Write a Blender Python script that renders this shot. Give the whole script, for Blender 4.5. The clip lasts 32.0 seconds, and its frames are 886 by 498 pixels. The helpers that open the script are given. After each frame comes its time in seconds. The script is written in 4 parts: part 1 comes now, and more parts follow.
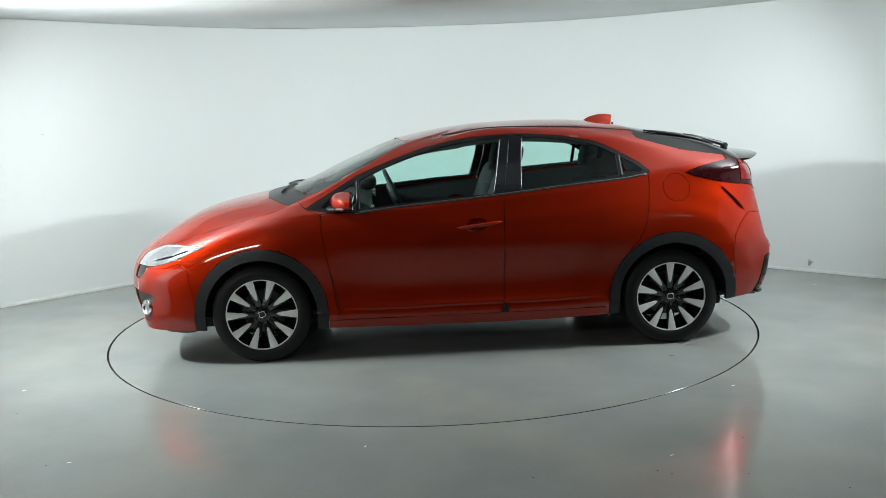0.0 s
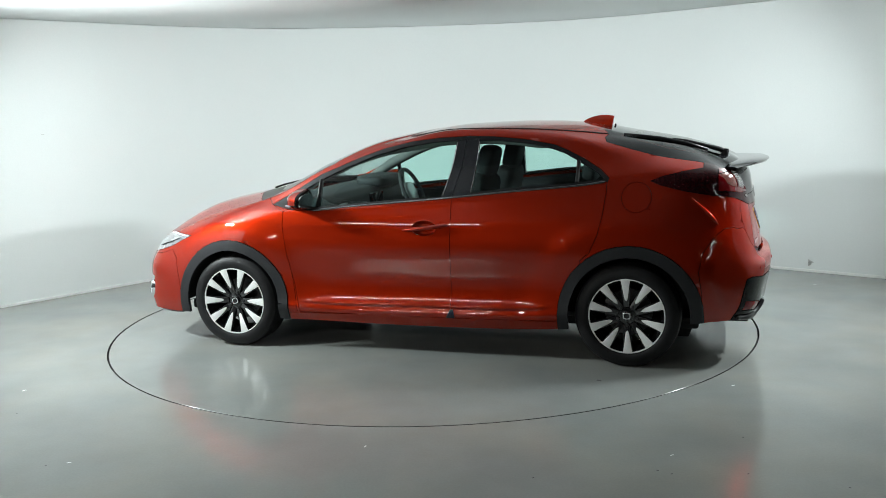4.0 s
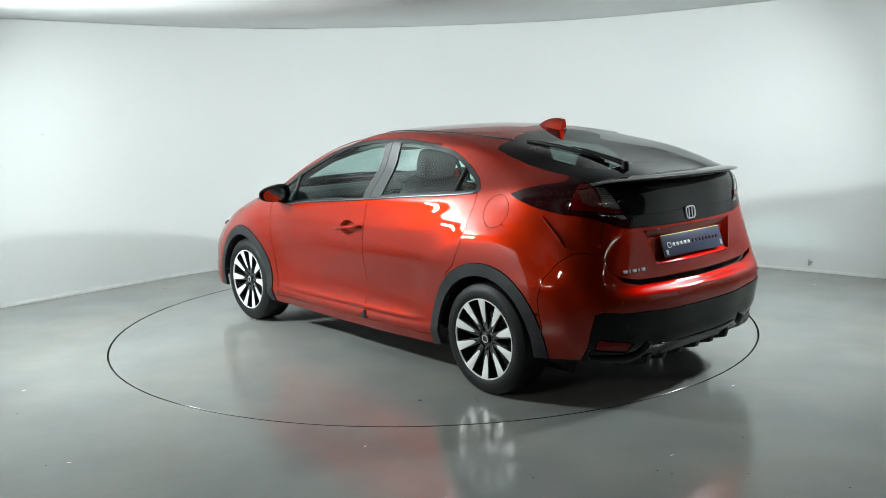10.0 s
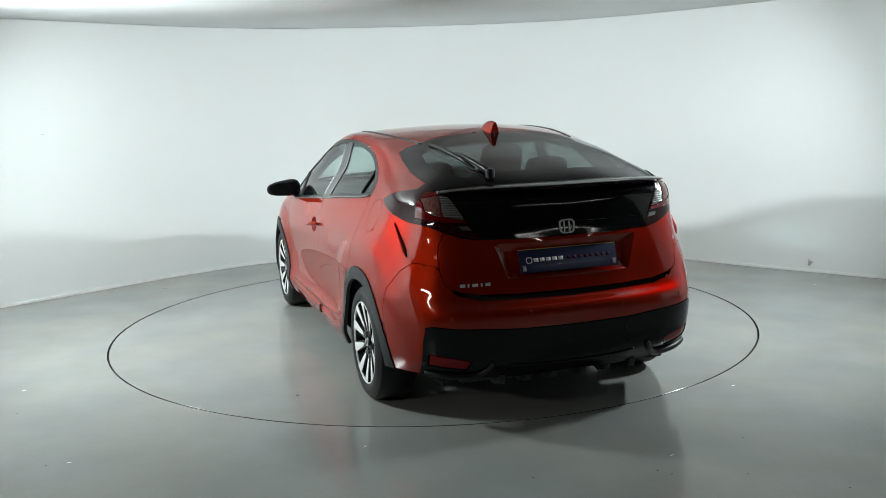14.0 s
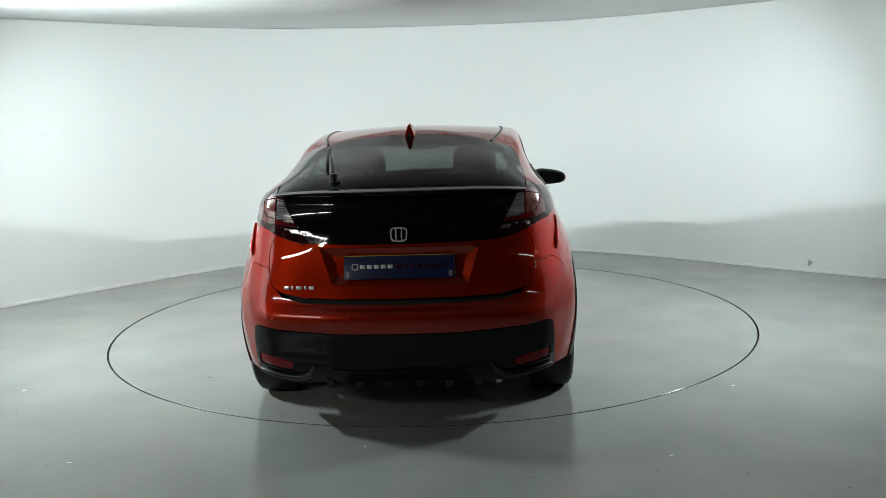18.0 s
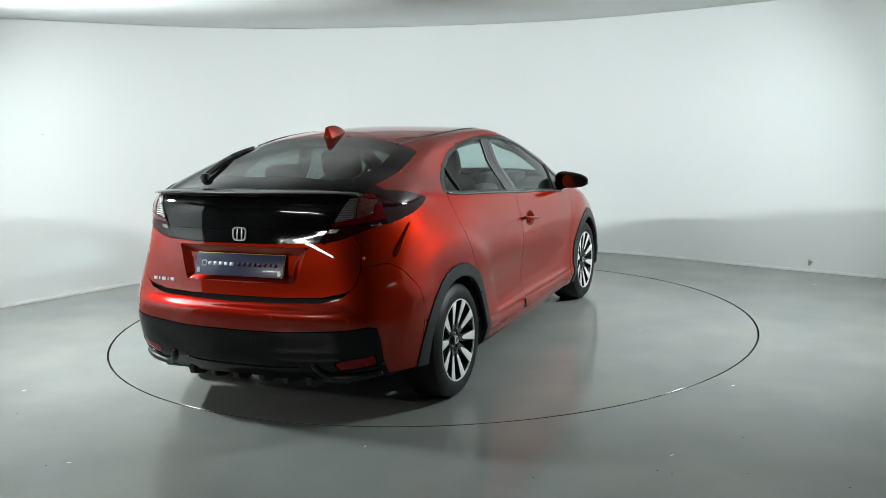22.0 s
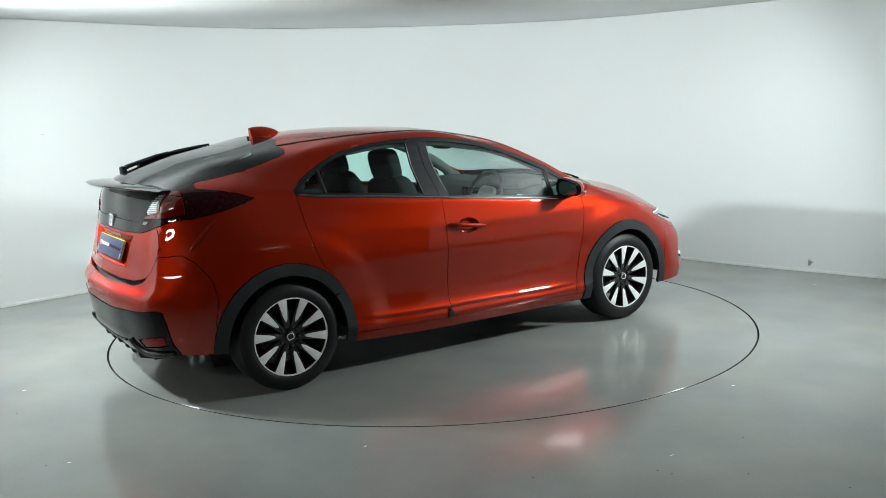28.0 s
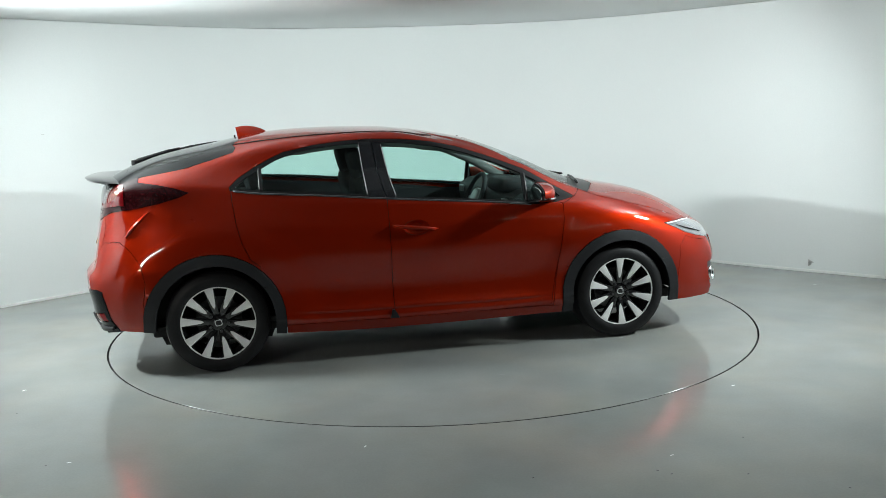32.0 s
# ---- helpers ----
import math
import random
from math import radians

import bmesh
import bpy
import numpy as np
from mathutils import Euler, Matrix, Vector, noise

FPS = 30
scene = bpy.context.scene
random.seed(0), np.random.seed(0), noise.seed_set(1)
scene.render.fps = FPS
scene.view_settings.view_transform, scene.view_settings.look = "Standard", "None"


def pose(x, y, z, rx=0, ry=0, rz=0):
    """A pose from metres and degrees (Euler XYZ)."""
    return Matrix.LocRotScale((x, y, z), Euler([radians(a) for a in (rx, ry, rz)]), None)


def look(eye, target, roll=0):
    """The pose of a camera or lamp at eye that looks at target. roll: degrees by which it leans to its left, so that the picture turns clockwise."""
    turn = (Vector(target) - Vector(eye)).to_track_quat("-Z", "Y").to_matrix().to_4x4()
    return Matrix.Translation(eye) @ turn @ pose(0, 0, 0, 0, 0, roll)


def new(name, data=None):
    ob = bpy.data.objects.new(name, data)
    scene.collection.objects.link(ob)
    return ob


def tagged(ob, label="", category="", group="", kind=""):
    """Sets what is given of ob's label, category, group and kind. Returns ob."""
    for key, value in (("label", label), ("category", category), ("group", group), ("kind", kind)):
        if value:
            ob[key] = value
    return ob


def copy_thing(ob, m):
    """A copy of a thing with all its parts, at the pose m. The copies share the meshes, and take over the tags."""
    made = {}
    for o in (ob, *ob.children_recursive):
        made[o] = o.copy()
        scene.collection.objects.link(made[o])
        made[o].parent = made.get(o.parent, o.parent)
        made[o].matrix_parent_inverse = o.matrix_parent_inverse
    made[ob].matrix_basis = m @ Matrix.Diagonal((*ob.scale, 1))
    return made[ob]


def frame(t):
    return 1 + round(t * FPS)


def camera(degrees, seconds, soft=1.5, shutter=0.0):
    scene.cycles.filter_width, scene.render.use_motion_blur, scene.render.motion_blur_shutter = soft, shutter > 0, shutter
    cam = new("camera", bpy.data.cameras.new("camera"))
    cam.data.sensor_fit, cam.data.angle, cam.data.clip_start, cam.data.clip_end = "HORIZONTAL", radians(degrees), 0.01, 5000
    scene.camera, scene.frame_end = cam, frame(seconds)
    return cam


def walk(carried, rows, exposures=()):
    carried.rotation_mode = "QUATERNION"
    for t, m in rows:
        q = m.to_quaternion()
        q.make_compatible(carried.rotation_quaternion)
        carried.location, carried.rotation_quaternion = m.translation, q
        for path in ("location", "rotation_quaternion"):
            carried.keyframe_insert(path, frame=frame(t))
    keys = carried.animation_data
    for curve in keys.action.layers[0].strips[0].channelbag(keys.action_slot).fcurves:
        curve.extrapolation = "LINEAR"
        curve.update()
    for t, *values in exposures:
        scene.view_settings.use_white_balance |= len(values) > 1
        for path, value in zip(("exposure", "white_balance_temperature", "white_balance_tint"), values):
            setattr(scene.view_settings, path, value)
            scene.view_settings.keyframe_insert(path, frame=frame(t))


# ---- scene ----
from mathutils.bvhtree import BVHTree

# The camera stands still on its stand; the turntable carries the car round.
cam = camera(52.227, 32.0, 0.8)
EYE = Vector((0.0, -6.449, 1.569))
YAW, PITCH, ROLL = radians(0.7975), radians(-9.0943), -1.810
AIM = EYE + Vector((math.sin(YAW) * math.cos(PITCH), math.cos(YAW) * math.cos(PITCH), math.sin(PITCH)))
eye = look(EYE, AIM, ROLL)
walk(cam, [(0, eye), (32, eye)], [(0, 0.0), (32, 0.0)])

# ---- light ----
world = bpy.data.worlds.new("world")
scene.world = world
world.use_nodes = True
world.node_tree.nodes["Background"].inputs[0].default_value = (0.02, 0.02, 0.02, 1)
world.node_tree.nodes["Background"].inputs[1].default_value = 0.0


def area_lamp(name, eye, target, sx, sy, watts, colour=(1.0, 0.98, 0.95)):
    data = bpy.data.lights.new(name, "AREA")
    data.shape, data.size, data.size_y, data.energy, data.color, data.spread = "RECTANGLE", sx, sy, watts, colour, radians(150)
    ob = new(name, data)
    ob.matrix_world = look(eye, target)
    return ob


area_lamp("studio_lamp", (-3.5, -0.95, 2.18), (0, 0.1, 0.7), 0.5, 0.07, 113, (0.90, 1.0, 1.0))
area_lamp("studio_lamp", (3.5, -0.95, 2.18), (0, 0.1, 0.7), 0.5, 0.07, 81, (0.90, 1.0, 1.0))

area_lamp("strip_lamp", (-3.3, -4.9, 2.0), (-0.5, 0.0, 0.6), 1.7, 0.04, 19, (1.0, 0.99, 0.92))
area_lamp("strip_lamp", (3.5, -4.6, 2.0), (0.5, 0.0, 0.6), 2.6, 0.009, 1.4, (1.0, 0.99, 0.95))
area_lamp("wall_lamp", (-4.0, -2.5, 2.28), (-4.95, -2.4, 1.2), 1.4, 0.08, 34, (0.93, 1.0, 1.0))

# ---- materials ----
def material(name, colour, rough=0.5, metal=0.0, coat=0.0, grain=0.0, size=40.0, bump=0.0, stain=0.0, stain_size=1.5, spec=0.5, rough_var=0.0):
    """A surface with fine grain, large stains and a little relief."""
    m = bpy.data.materials.new(name)
    m.use_nodes = True
    t = m.node_tree
    b = t.nodes["Principled BSDF"]
    b.inputs["Base Color"].default_value = (*colour, 1)
    b.inputs["Roughness"].default_value = rough
    b.inputs["Metallic"].default_value = metal
    b.inputs["Coat Weight"].default_value = coat
    b.inputs["Coat Roughness"].default_value = 0.03
    b.inputs["Specular IOR Level"].default_value = spec
    if grain or bump or stain or rough_var:
        pos = t.nodes.new("ShaderNodeTexCoord")
        n1 = t.nodes.new("ShaderNodeTexNoise")
        n1.inputs["Scale"].default_value, n1.inputs["Detail"].default_value = size, 4
        n2 = t.nodes.new("ShaderNodeTexNoise")
        n2.inputs["Scale"].default_value, n2.inputs["Detail"].default_value = stain_size, 5
        t.links.new(pos.outputs["Object"], n1.inputs["Vector"])
        t.links.new(pos.outputs["Object"], n2.inputs["Vector"])
        if grain or stain:
            a = t.nodes.new("ShaderNodeMapRange")
            a.inputs[1].default_value, a.inputs[2].default_value, a.inputs[3].default_value, a.inputs[4].default_value = 0.3, 0.7, 1 - grain, 1 + grain
            c = t.nodes.new("ShaderNodeMapRange")
            c.inputs[1].default_value, c.inputs[2].default_value, c.inputs[3].default_value, c.inputs[4].default_value = 0.3, 0.7, 1 - stain, 1 + stain
            t.links.new(n1.outputs["Fac"], a.inputs[0])
            t.links.new(n2.outputs["Fac"], c.inputs[0])
            mul = t.nodes.new("ShaderNodeMath")
            mul.operation = "MULTIPLY"
            t.links.new(a.outputs[0], mul.inputs[0])
            t.links.new(c.outputs[0], mul.inputs[1])
            sc = t.nodes.new("ShaderNodeVectorMath")
            sc.operation = "SCALE"
            sc.inputs[0].default_value = colour
            t.links.new(mul.outputs[0], sc.inputs["Scale"])
            t.links.new(sc.outputs[0], b.inputs["Base Color"])
        if rough_var:
            r = t.nodes.new("ShaderNodeMapRange")
            r.inputs[1].default_value, r.inputs[2].default_value, r.inputs[3].default_value, r.inputs[4].default_value = 0.3, 0.7, rough - rough_var, rough + rough_var
            t.links.new(n2.outputs["Fac"], r.inputs[0])
            t.links.new(r.outputs[0], b.inputs["Roughness"])
        if bump:
            u = t.nodes.new("ShaderNodeBump")
            u.inputs["Strength"].default_value, u.inputs["Distance"].default_value = bump, 0.002
            t.links.new(n1.outputs["Fac"], u.inputs["Height"])
            t.links.new(u.outputs[0], b.inputs["Normal"])
    return m


def glass(name, tint, ior=1.5, rough=0.0):
    """Thin pane: clear tint with a mirror gloss by Fresnel."""
    m = bpy.data.materials.new(name)
    m.use_nodes = True
    t = m.node_tree
    t.nodes.remove(t.nodes["Principled BSDF"])
    out = t.nodes["Material Output"]
    clear, gloss, mix, f, power, scale = (t.nodes.new(k) for k in ("ShaderNodeBsdfTransparent", "ShaderNodeBsdfGlossy", "ShaderNodeMixShader", "ShaderNodeLayerWeight", "ShaderNodeMath", "ShaderNodeMapRange"))
    clear.inputs[0].default_value = (*tint, 1)
    gloss.inputs["Roughness"].default_value = rough
    f.inputs[0].default_value = 0.5
    power.operation = "POWER"
    power.inputs[1].default_value = 4.6
    scale.inputs[3].default_value, scale.inputs[4].default_value = 0.035, 1.0
    t.links.new(f.outputs["Facing"], power.inputs[0])
    t.links.new(power.outputs[0], scale.inputs[0])
    t.links.new(scale.outputs[0], mix.inputs[0])
    t.links.new(clear.outputs[0], mix.inputs[1])
    t.links.new(gloss.outputs[0], mix.inputs[2])
    t.links.new(mix.outputs[0], out.inputs[0])
    return m


PAINT = material("candy_red_paint", (0.275, 0.0140, 0.0025), 0.43, 0.52, 1.0, 0.05, 900.0, spec=0.0)
PAINT.node_tree.nodes["Principled BSDF"].inputs["Specular Tint"].default_value = (0.9, 0.06, 0.03, 1)
PAINT.node_tree.nodes["Principled BSDF"].inputs["Coat Roughness"].default_value = 0.006
PAINT.node_tree.nodes["Principled BSDF"].inputs["Coat IOR"].default_value = 1.5
BLACK_GLOSS = material("gloss_black", (0.006, 0.0062, 0.007), 0.06, 0.0, 0.0, rough_var=0.02, spec=0.45)
CLAD = material("black_cladding", (0.014, 0.015, 0.017), 0.48, 0.0, 0.0, 0.15, 400.0, 0.15, spec=0.35)
TRIM = material("black_trim", (0.009, 0.009, 0.010), 0.34, 0.0, 0.0, 0.1, 300.0, spec=0.35)
# DARK: black of the underbody parts, and of the painted shade under the tailgate.
DARK = material("underbody_and_shade_black", (0.012, 0.012, 0.012), 0.8, 0.0, 0.0, 0.3, 60.0)
RUBBER = material("tyre_rubber", (0.010, 0.010, 0.011), 0.50, 0.0, 0.0, 0.2, 200.0, 0.2, spec=0.25)
ALLOY = material("machined_alloy", (0.84, 0.84, 0.83), 0.30, 0.25, 0.4, 0.05, 300.0)
WHEEL_BLACK = material("wheel_black_paint", (0.012, 0.012, 0.013), 0.22, 0.0, 0.8, 0.1, 200.0)
CHROME = material("chrome", (0.85, 0.86, 0.87), 0.08, 1.0, rough_var=0.03)
STEEL = material("brake_steel", (0.12, 0.12, 0.125), 0.4, 1.0, 0.0, 0.2, 90.0)
FABRIC = material("seat_fabric", (0.028, 0.029, 0.031), 0.9, 0.0, 0.0, 0.3, 300.0, 0.5)
DASH = material("dashboard_plastic", (0.030, 0.031, 0.034), 0.6, 0.0, 0.0, 0.2, 250.0, 0.3)
SILVER = material("silver_plastic", (0.45, 0.45, 0.46), 0.35, 0.8, 0.0, 0.05, 200.0)
LAMP_RED = material("red_lens", (0.13, 0.002, 0.004), 0.05, 0.0, 1.0, 0.1, 60.0)
LAMP_CLEAR = material("clear_lens", (0.30, 0.31, 0.325), 0.10, 0.4, 1.0, 0.06, 40.0)
LAMP_SMOKE = material("smoked_lens", (0.022, 0.003, 0.004), 0.04, 0.0, 0.0, 0.3, 50.0, spec=0.35)
LINING = material("headlining_fabric", (0.22, 0.22, 0.215), 0.95, 0.0, 0.0, 0.1, 300.0)
BADGE = material("bright_badge", (0.82, 0.83, 0.84), 0.22, 0.35, 0.5, rough_var=0.03)
WAIST = material("satin_metal_strip", (0.20, 0.21, 0.225), 0.22, 0.9, 0.0, 0.05, 200.0)
LAMP_AMBER_GLASS = material("pale_amber_lens", (0.16, 0.055, 0.045), 0.06, 0.1, 1.0, 0.3, 70.0)
LAMP_GREY = material("grey_ribbed_lens", (0.20, 0.197, 0.19), 0.22, 0.55, 1.0, 0.3, 70.0)
PILLAR = material("satin_black_pillar", (0.014, 0.015, 0.018), 0.24, 0.0, 0.35, 0.05, 200.0)
PILLAR.node_tree.nodes["Principled BSDF"].inputs["Coat IOR"].default_value = 1.6
FRIT = material("black_glass_border", (0.006, 0.006, 0.007), 0.02, 0.0, 0.0, 0.1, 100.0, spec=0.22)
REFLECTOR = material("red_reflector", (0.17, 0.004, 0.006), 0.15, 0.0, 0.0, 0.15, 200.0, spec=0.2)
VALANCE = material("satin_black_bumper", (0.006, 0.0065, 0.007), 0.10, 0.0, 0.0, 0.1, 300.0, spec=0.17)
LENS_RIB = material("pale_lens_rib", (0.32, 0.32, 0.32), 0.25, 0.5, 0.5)
PLATE = material("plate_blue", (0.012, 0.020, 0.075), 0.3, 0.0, 0.3, 0.08, 60.0)
INK_WHITE = material("white_print", (0.75, 0.75, 0.77), 0.5, spec=0.2)
INK_RED = material("red_print", (0.045, 0.005, 0.016), 0.6, spec=0.05)
YELLOW = material("plate_yellow", (0.75, 0.55, 0.04), 0.4)
SIDE_GLASS = glass("side_glass", (0.76, 0.95, 0.91))
REAR_GLASS = glass("rear_glass", (0.15, 0.178, 0.174))
SCREEN_GLASS = glass("screen_glass", (0.72, 0.80, 0.79))
WALL = material("white_wall_paint", (0.80, 0.83, 0.825), 0.55, 0.0, 0.0, 0.012, 90.0, 0.06, 0.012, 0.8)
CEILING = material("white_ceiling_paint", (0.78, 0.80, 0.80), 0.7, 0.0, 0.0, 0.01, 90.0, 0.05, 0.015, 0.6)
FLOOR = material("grey_epoxy", (0.228, 0.242, 0.234), 0.135, 0.0, 0.0, 0.03, 85.0, 0.12, 0.10, 1.9, 0.24, 0.03)


def warm_patches(m, size, warm):
    """Faint worn patches of another tone over a surface."""
    t = m.node_tree
    b = t.nodes["Principled BSDF"]
    source = b.inputs["Base Color"].links[0].from_socket
    pos, noise, ramp, mix = (t.nodes.new(k) for k in ("ShaderNodeTexCoord", "ShaderNodeTexNoise", "ShaderNodeMapRange", "ShaderNodeMix"))
    noise.inputs["Scale"].default_value, noise.inputs["Detail"].default_value, noise.inputs["Roughness"].default_value = size, 6, 0.62
    ramp.inputs[1].default_value, ramp.inputs[2].default_value = 0.42, 0.66
    mix.data_type, mix.blend_type = "RGBA", "MULTIPLY"
    mix.inputs[7].default_value = (*warm, 1)
    t.links.new(pos.outputs["Object"], noise.inputs["Vector"])
    t.links.new(noise.outputs["Fac"], ramp.inputs[0])
    t.links.new(ramp.outputs[0], mix.inputs[0])
    t.links.new(source, mix.inputs[6])
    t.links.new(mix.outputs[2], b.inputs["Base Color"])


warm_patches(FLOOR, 0.9, (1.06, 0.99, 0.92))
SKIRT = material("white_skirting", (0.85, 0.86, 0.85), 0.4, 0.0, 0.0, 0.04, 30.0)
BACKROOM = material("dark_grey_wall", (0.07, 0.07, 0.072), 0.8, 0.0, 0.0, 0.05, 60.0, 0.05, 0.08)
# Near-black for the pit and the deck edge, so the gap reads dark.
GROOVE = material("groove_black", (0.01, 0.01, 0.01), 0.9, 0.0, 0.0, 0.2, 60.0)


# ---- mesh helpers ----
def part(name, bm, mat, parent=None, label="", smooth=True):
    """Links a bmesh as one mesh object under a thing or a part."""
    me = bpy.data.meshes.new(name)
    bm.normal_update()
    bm.to_mesh(me)
    bm.free()
    if smooth:
        for f in me.polygons:
            f.use_smooth = True
    me.materials.append(mat)
    ob = new(name, me)
    if parent is not None:
        ob.parent = parent
    if label:
        ob["label"] = label
    return ob


def sharp(bm, angle=35):
    for e in bm.edges:
        if len(e.link_faces) == 2 and e.calc_face_angle(0) > radians(angle):
            e.smooth = False
    return bm


def box(x0, x1, y0, y1, z0, z1, bevel=0.0, seg=2):
    bm = bmesh.new()
    bmesh.ops.create_cube(bm, size=1, matrix=Matrix.Translation(((x0 + x1) / 2, (y0 + y1) / 2, (z0 + z1) / 2)) @ Matrix.Diagonal((x1 - x0, y1 - y0, z1 - z0, 1)))
    if bevel:
        bmesh.ops.bevel(bm, geom=bm.edges[:], offset=bevel, segments=seg, affect="EDGES", profile=0.6)
    return sharp(bm, 50)


def lathe(profile, steps=48, axis="Y", a0=0.0, a1=2 * math.pi):
    """Turns (radius, height) pairs about an axis."""
    bm = bmesh.new()
    full = abs(a1 - a0 - 2 * math.pi) < 1e-6
    n = steps if full else steps + 1
    rows = []
    for r, h in profile:
        row = []
        for i in range(n):
            a = a0 + (a1 - a0) * i / steps
            c, s = r * math.cos(a), r * math.sin(a)
            row.append(bm.verts.new((c, h, s) if axis == "Y" else (c, s, h) if axis == "Z" else (h, c, s)))
        rows.append(row)
    for p, q in zip(rows, rows[1:]):
        for i in range(steps):
            j = (i + 1) % n
            bm.faces.new((p[i], p[j], q[j], q[i]))
    bmesh.ops.remove_doubles(bm, verts=bm.verts[:], dist=1e-5)
    bmesh.ops.recalc_face_normals(bm, faces=bm.faces[:])
    return sharp(bm, 32)


def prism(outline, lo, hi, axis="Y", bevel=0.0):
    """Extrudes a 2D outline between two heights along an axis."""
    bm = bmesh.new()
    put = {"Y": lambda a, b, h: (a, h, b), "Z": lambda a, b, h: (a, b, h), "X": lambda a, b, h: (h, a, b)}[axis]
    low = [bm.verts.new(put(a, b, lo)) for a, b in outline]
    top = [bm.verts.new(put(a, b, hi)) for a, b in outline]
    n = len(outline)
    bm.faces.new(low)
    bm.faces.new(top)
    for i in range(n):
        bm.faces.new((low[i], low[(i + 1) % n], top[(i + 1) % n], top[i]))
    bmesh.ops.recalc_face_normals(bm, faces=bm.faces[:])
    if bevel:
        bmesh.ops.bevel(bm, geom=bm.edges[:], offset=bevel, segments=2, affect="EDGES", profile=0.6)
    return sharp(bm, 40)


def tube(points, radius, sides=8, flat=1.0):
    """A round bar along points."""
    bm = bmesh.new()
    rows = []
    pts = [Vector(p) for p in points]
    for k, p in enumerate(pts):
        d = (pts[min(k + 1, len(pts) - 1)] - pts[max(k - 1, 0)]).normalized()
        u = d.cross(Vector((0, 0, 1)) if abs(d.z) < 0.9 else Vector((0, 1, 0))).normalized()
        v = d.cross(u)
        r = radius[k] if isinstance(radius, (list, tuple)) else radius
        rows.append([bm.verts.new(p + (u * math.cos(a) + v * flat * math.sin(a)) * r) for a in (2 * math.pi * i / sides for i in range(sides))])
    for p, q in zip(rows, rows[1:]):
        for i in range(sides):
            bm.faces.new((p[i], p[(i + 1) % sides], q[(i + 1) % sides], q[i]))
    bm.faces.new(rows[0])
    bm.faces.new(rows[-1])
    bmesh.ops.recalc_face_normals(bm, faces=bm.faces[:])
    return bm


def placed(bm, m):
    bmesh.ops.transform(bm, matrix=m, verts=bm.verts)
    return bm


def joined(*bms):
    out = bmesh.new()
    for b in bms:
        me = bpy.data.meshes.new("tmp")
        b.to_mesh(me)
        b.free()
        out.from_mesh(me)
        bpy.data.meshes.remove(me)
    return out


# ---- the room ----
WALL_H = 2.372


def smooth_path(pts, n):
    """A smooth line through the points, n pieces to each span."""
    p = [Vector(q) for q in pts]
    out = []
    for i in range(len(p) - 1):
        a, b, c, d = p[max(i - 1, 0)], p[i], p[i + 1], p[min(i + 2, len(p) - 1)]
        for k in range(n):
            t = k / n
            out.append(0.5 * (2 * b + (c - a) * t + (2 * a - 5 * b + 4 * c - d) * t * t + (3 * b - a - 3 * c + d) * t ** 3))
    return out + [p[-1]]


WALL_LINE = smooth_path([(-4.9, -3.2), (-5.0, -1.6), (-4.7, -0.15), (-4.2, 0.50), (-3.60, 1.03), (-3.08, 1.57), (-2.55, 2.14), (-2.05, 2.58), (-1.55, 2.88), (-0.8, 3.08), (0.0, 3.15),
                         (0.8, 3.10), (1.5, 2.92), (2.05, 2.60), (2.55, 2.15), (3.05, 1.65), (3.60, 1.17), (4.2, 0.62), (4.7, -0.05), (5.0, -1.6), (4.9, -3.2)], 6)


def ribbon(line, inner, outer, z0, z1):
    """A standing wall of some thickness along a plan line, to its outside."""
    bm = bmesh.new()
    rows = []
    for k, p in enumerate(line):
        d = (line[min(k + 1, len(line) - 1)] - line[max(k - 1, 0)]).normalized()
        n = Vector((-d.y, d.x))
        rows.append([bm.verts.new((*(p + n * o), z)) for o, z in ((inner, z0), (inner, z1), (outer, z1), (outer, z0))])
    for a, b in zip(rows, rows[1:]):
        for i in range(4):
            j = (i + 1) % 4
            bm.faces.new((a[i], a[j], b[j], b[i]))
    bm.faces.new(rows[0])
    bm.faces.new(rows[-1])
    bmesh.ops.recalc_face_normals(bm, faces=bm.faces[:])
    return sharp(bm, 45)


wall_curved = tagged(part("wall_curved", ribbon(WALL_LINE, 0.0, 0.12, 0.0, WALL_H), WALL), "curved white painted studio wall with faint scuffs", "wall", kind="structure")
tagged(part("baseboard", ribbon(WALL_LINE, -0.012, -0.002, 0.001, 0.022), SKIRT), "thin white sealing strip along the foot of the curved wall", "baseboard", kind="structure")
tagged(part("ceiling", box(-5.3, 5.3, -1.6, 3.5, WALL_H + 0.003, WALL_H + 0.15), CEILING), "flat white painted studio ceiling", "ceiling", kind="structure")
tagged(part("ceiling_back", box(-5.3, 5.3, -9.3, -1.603, WALL_H + 0.003, WALL_H + 0.15), BACKROOM), "dark grey ceiling over the front of the studio and the camera", "ceiling", kind="structure")
tagged(part("wall_back", box(-5.3, 5.3, -9.3, -9.15, 0, WALL_H), BACKROOM), "dark grey wall behind the camera", "wall", kind="structure")
tagged(part("wall_west", box(-5.3, -5.15, -9.14, -3.0, 0, WALL_H), BACKROOM), "dark grey side wall behind the camera", "wall", kind="structure")
tagged(part("wall_east", box(5.15, 5.3, -9.14, -3.0, 0, WALL_H), BACKROOM), "dark grey side wall behind the camera", "wall", kind="structure")

TABLE_R = 2.287
TABLE_AT = (0.006, 0.108)


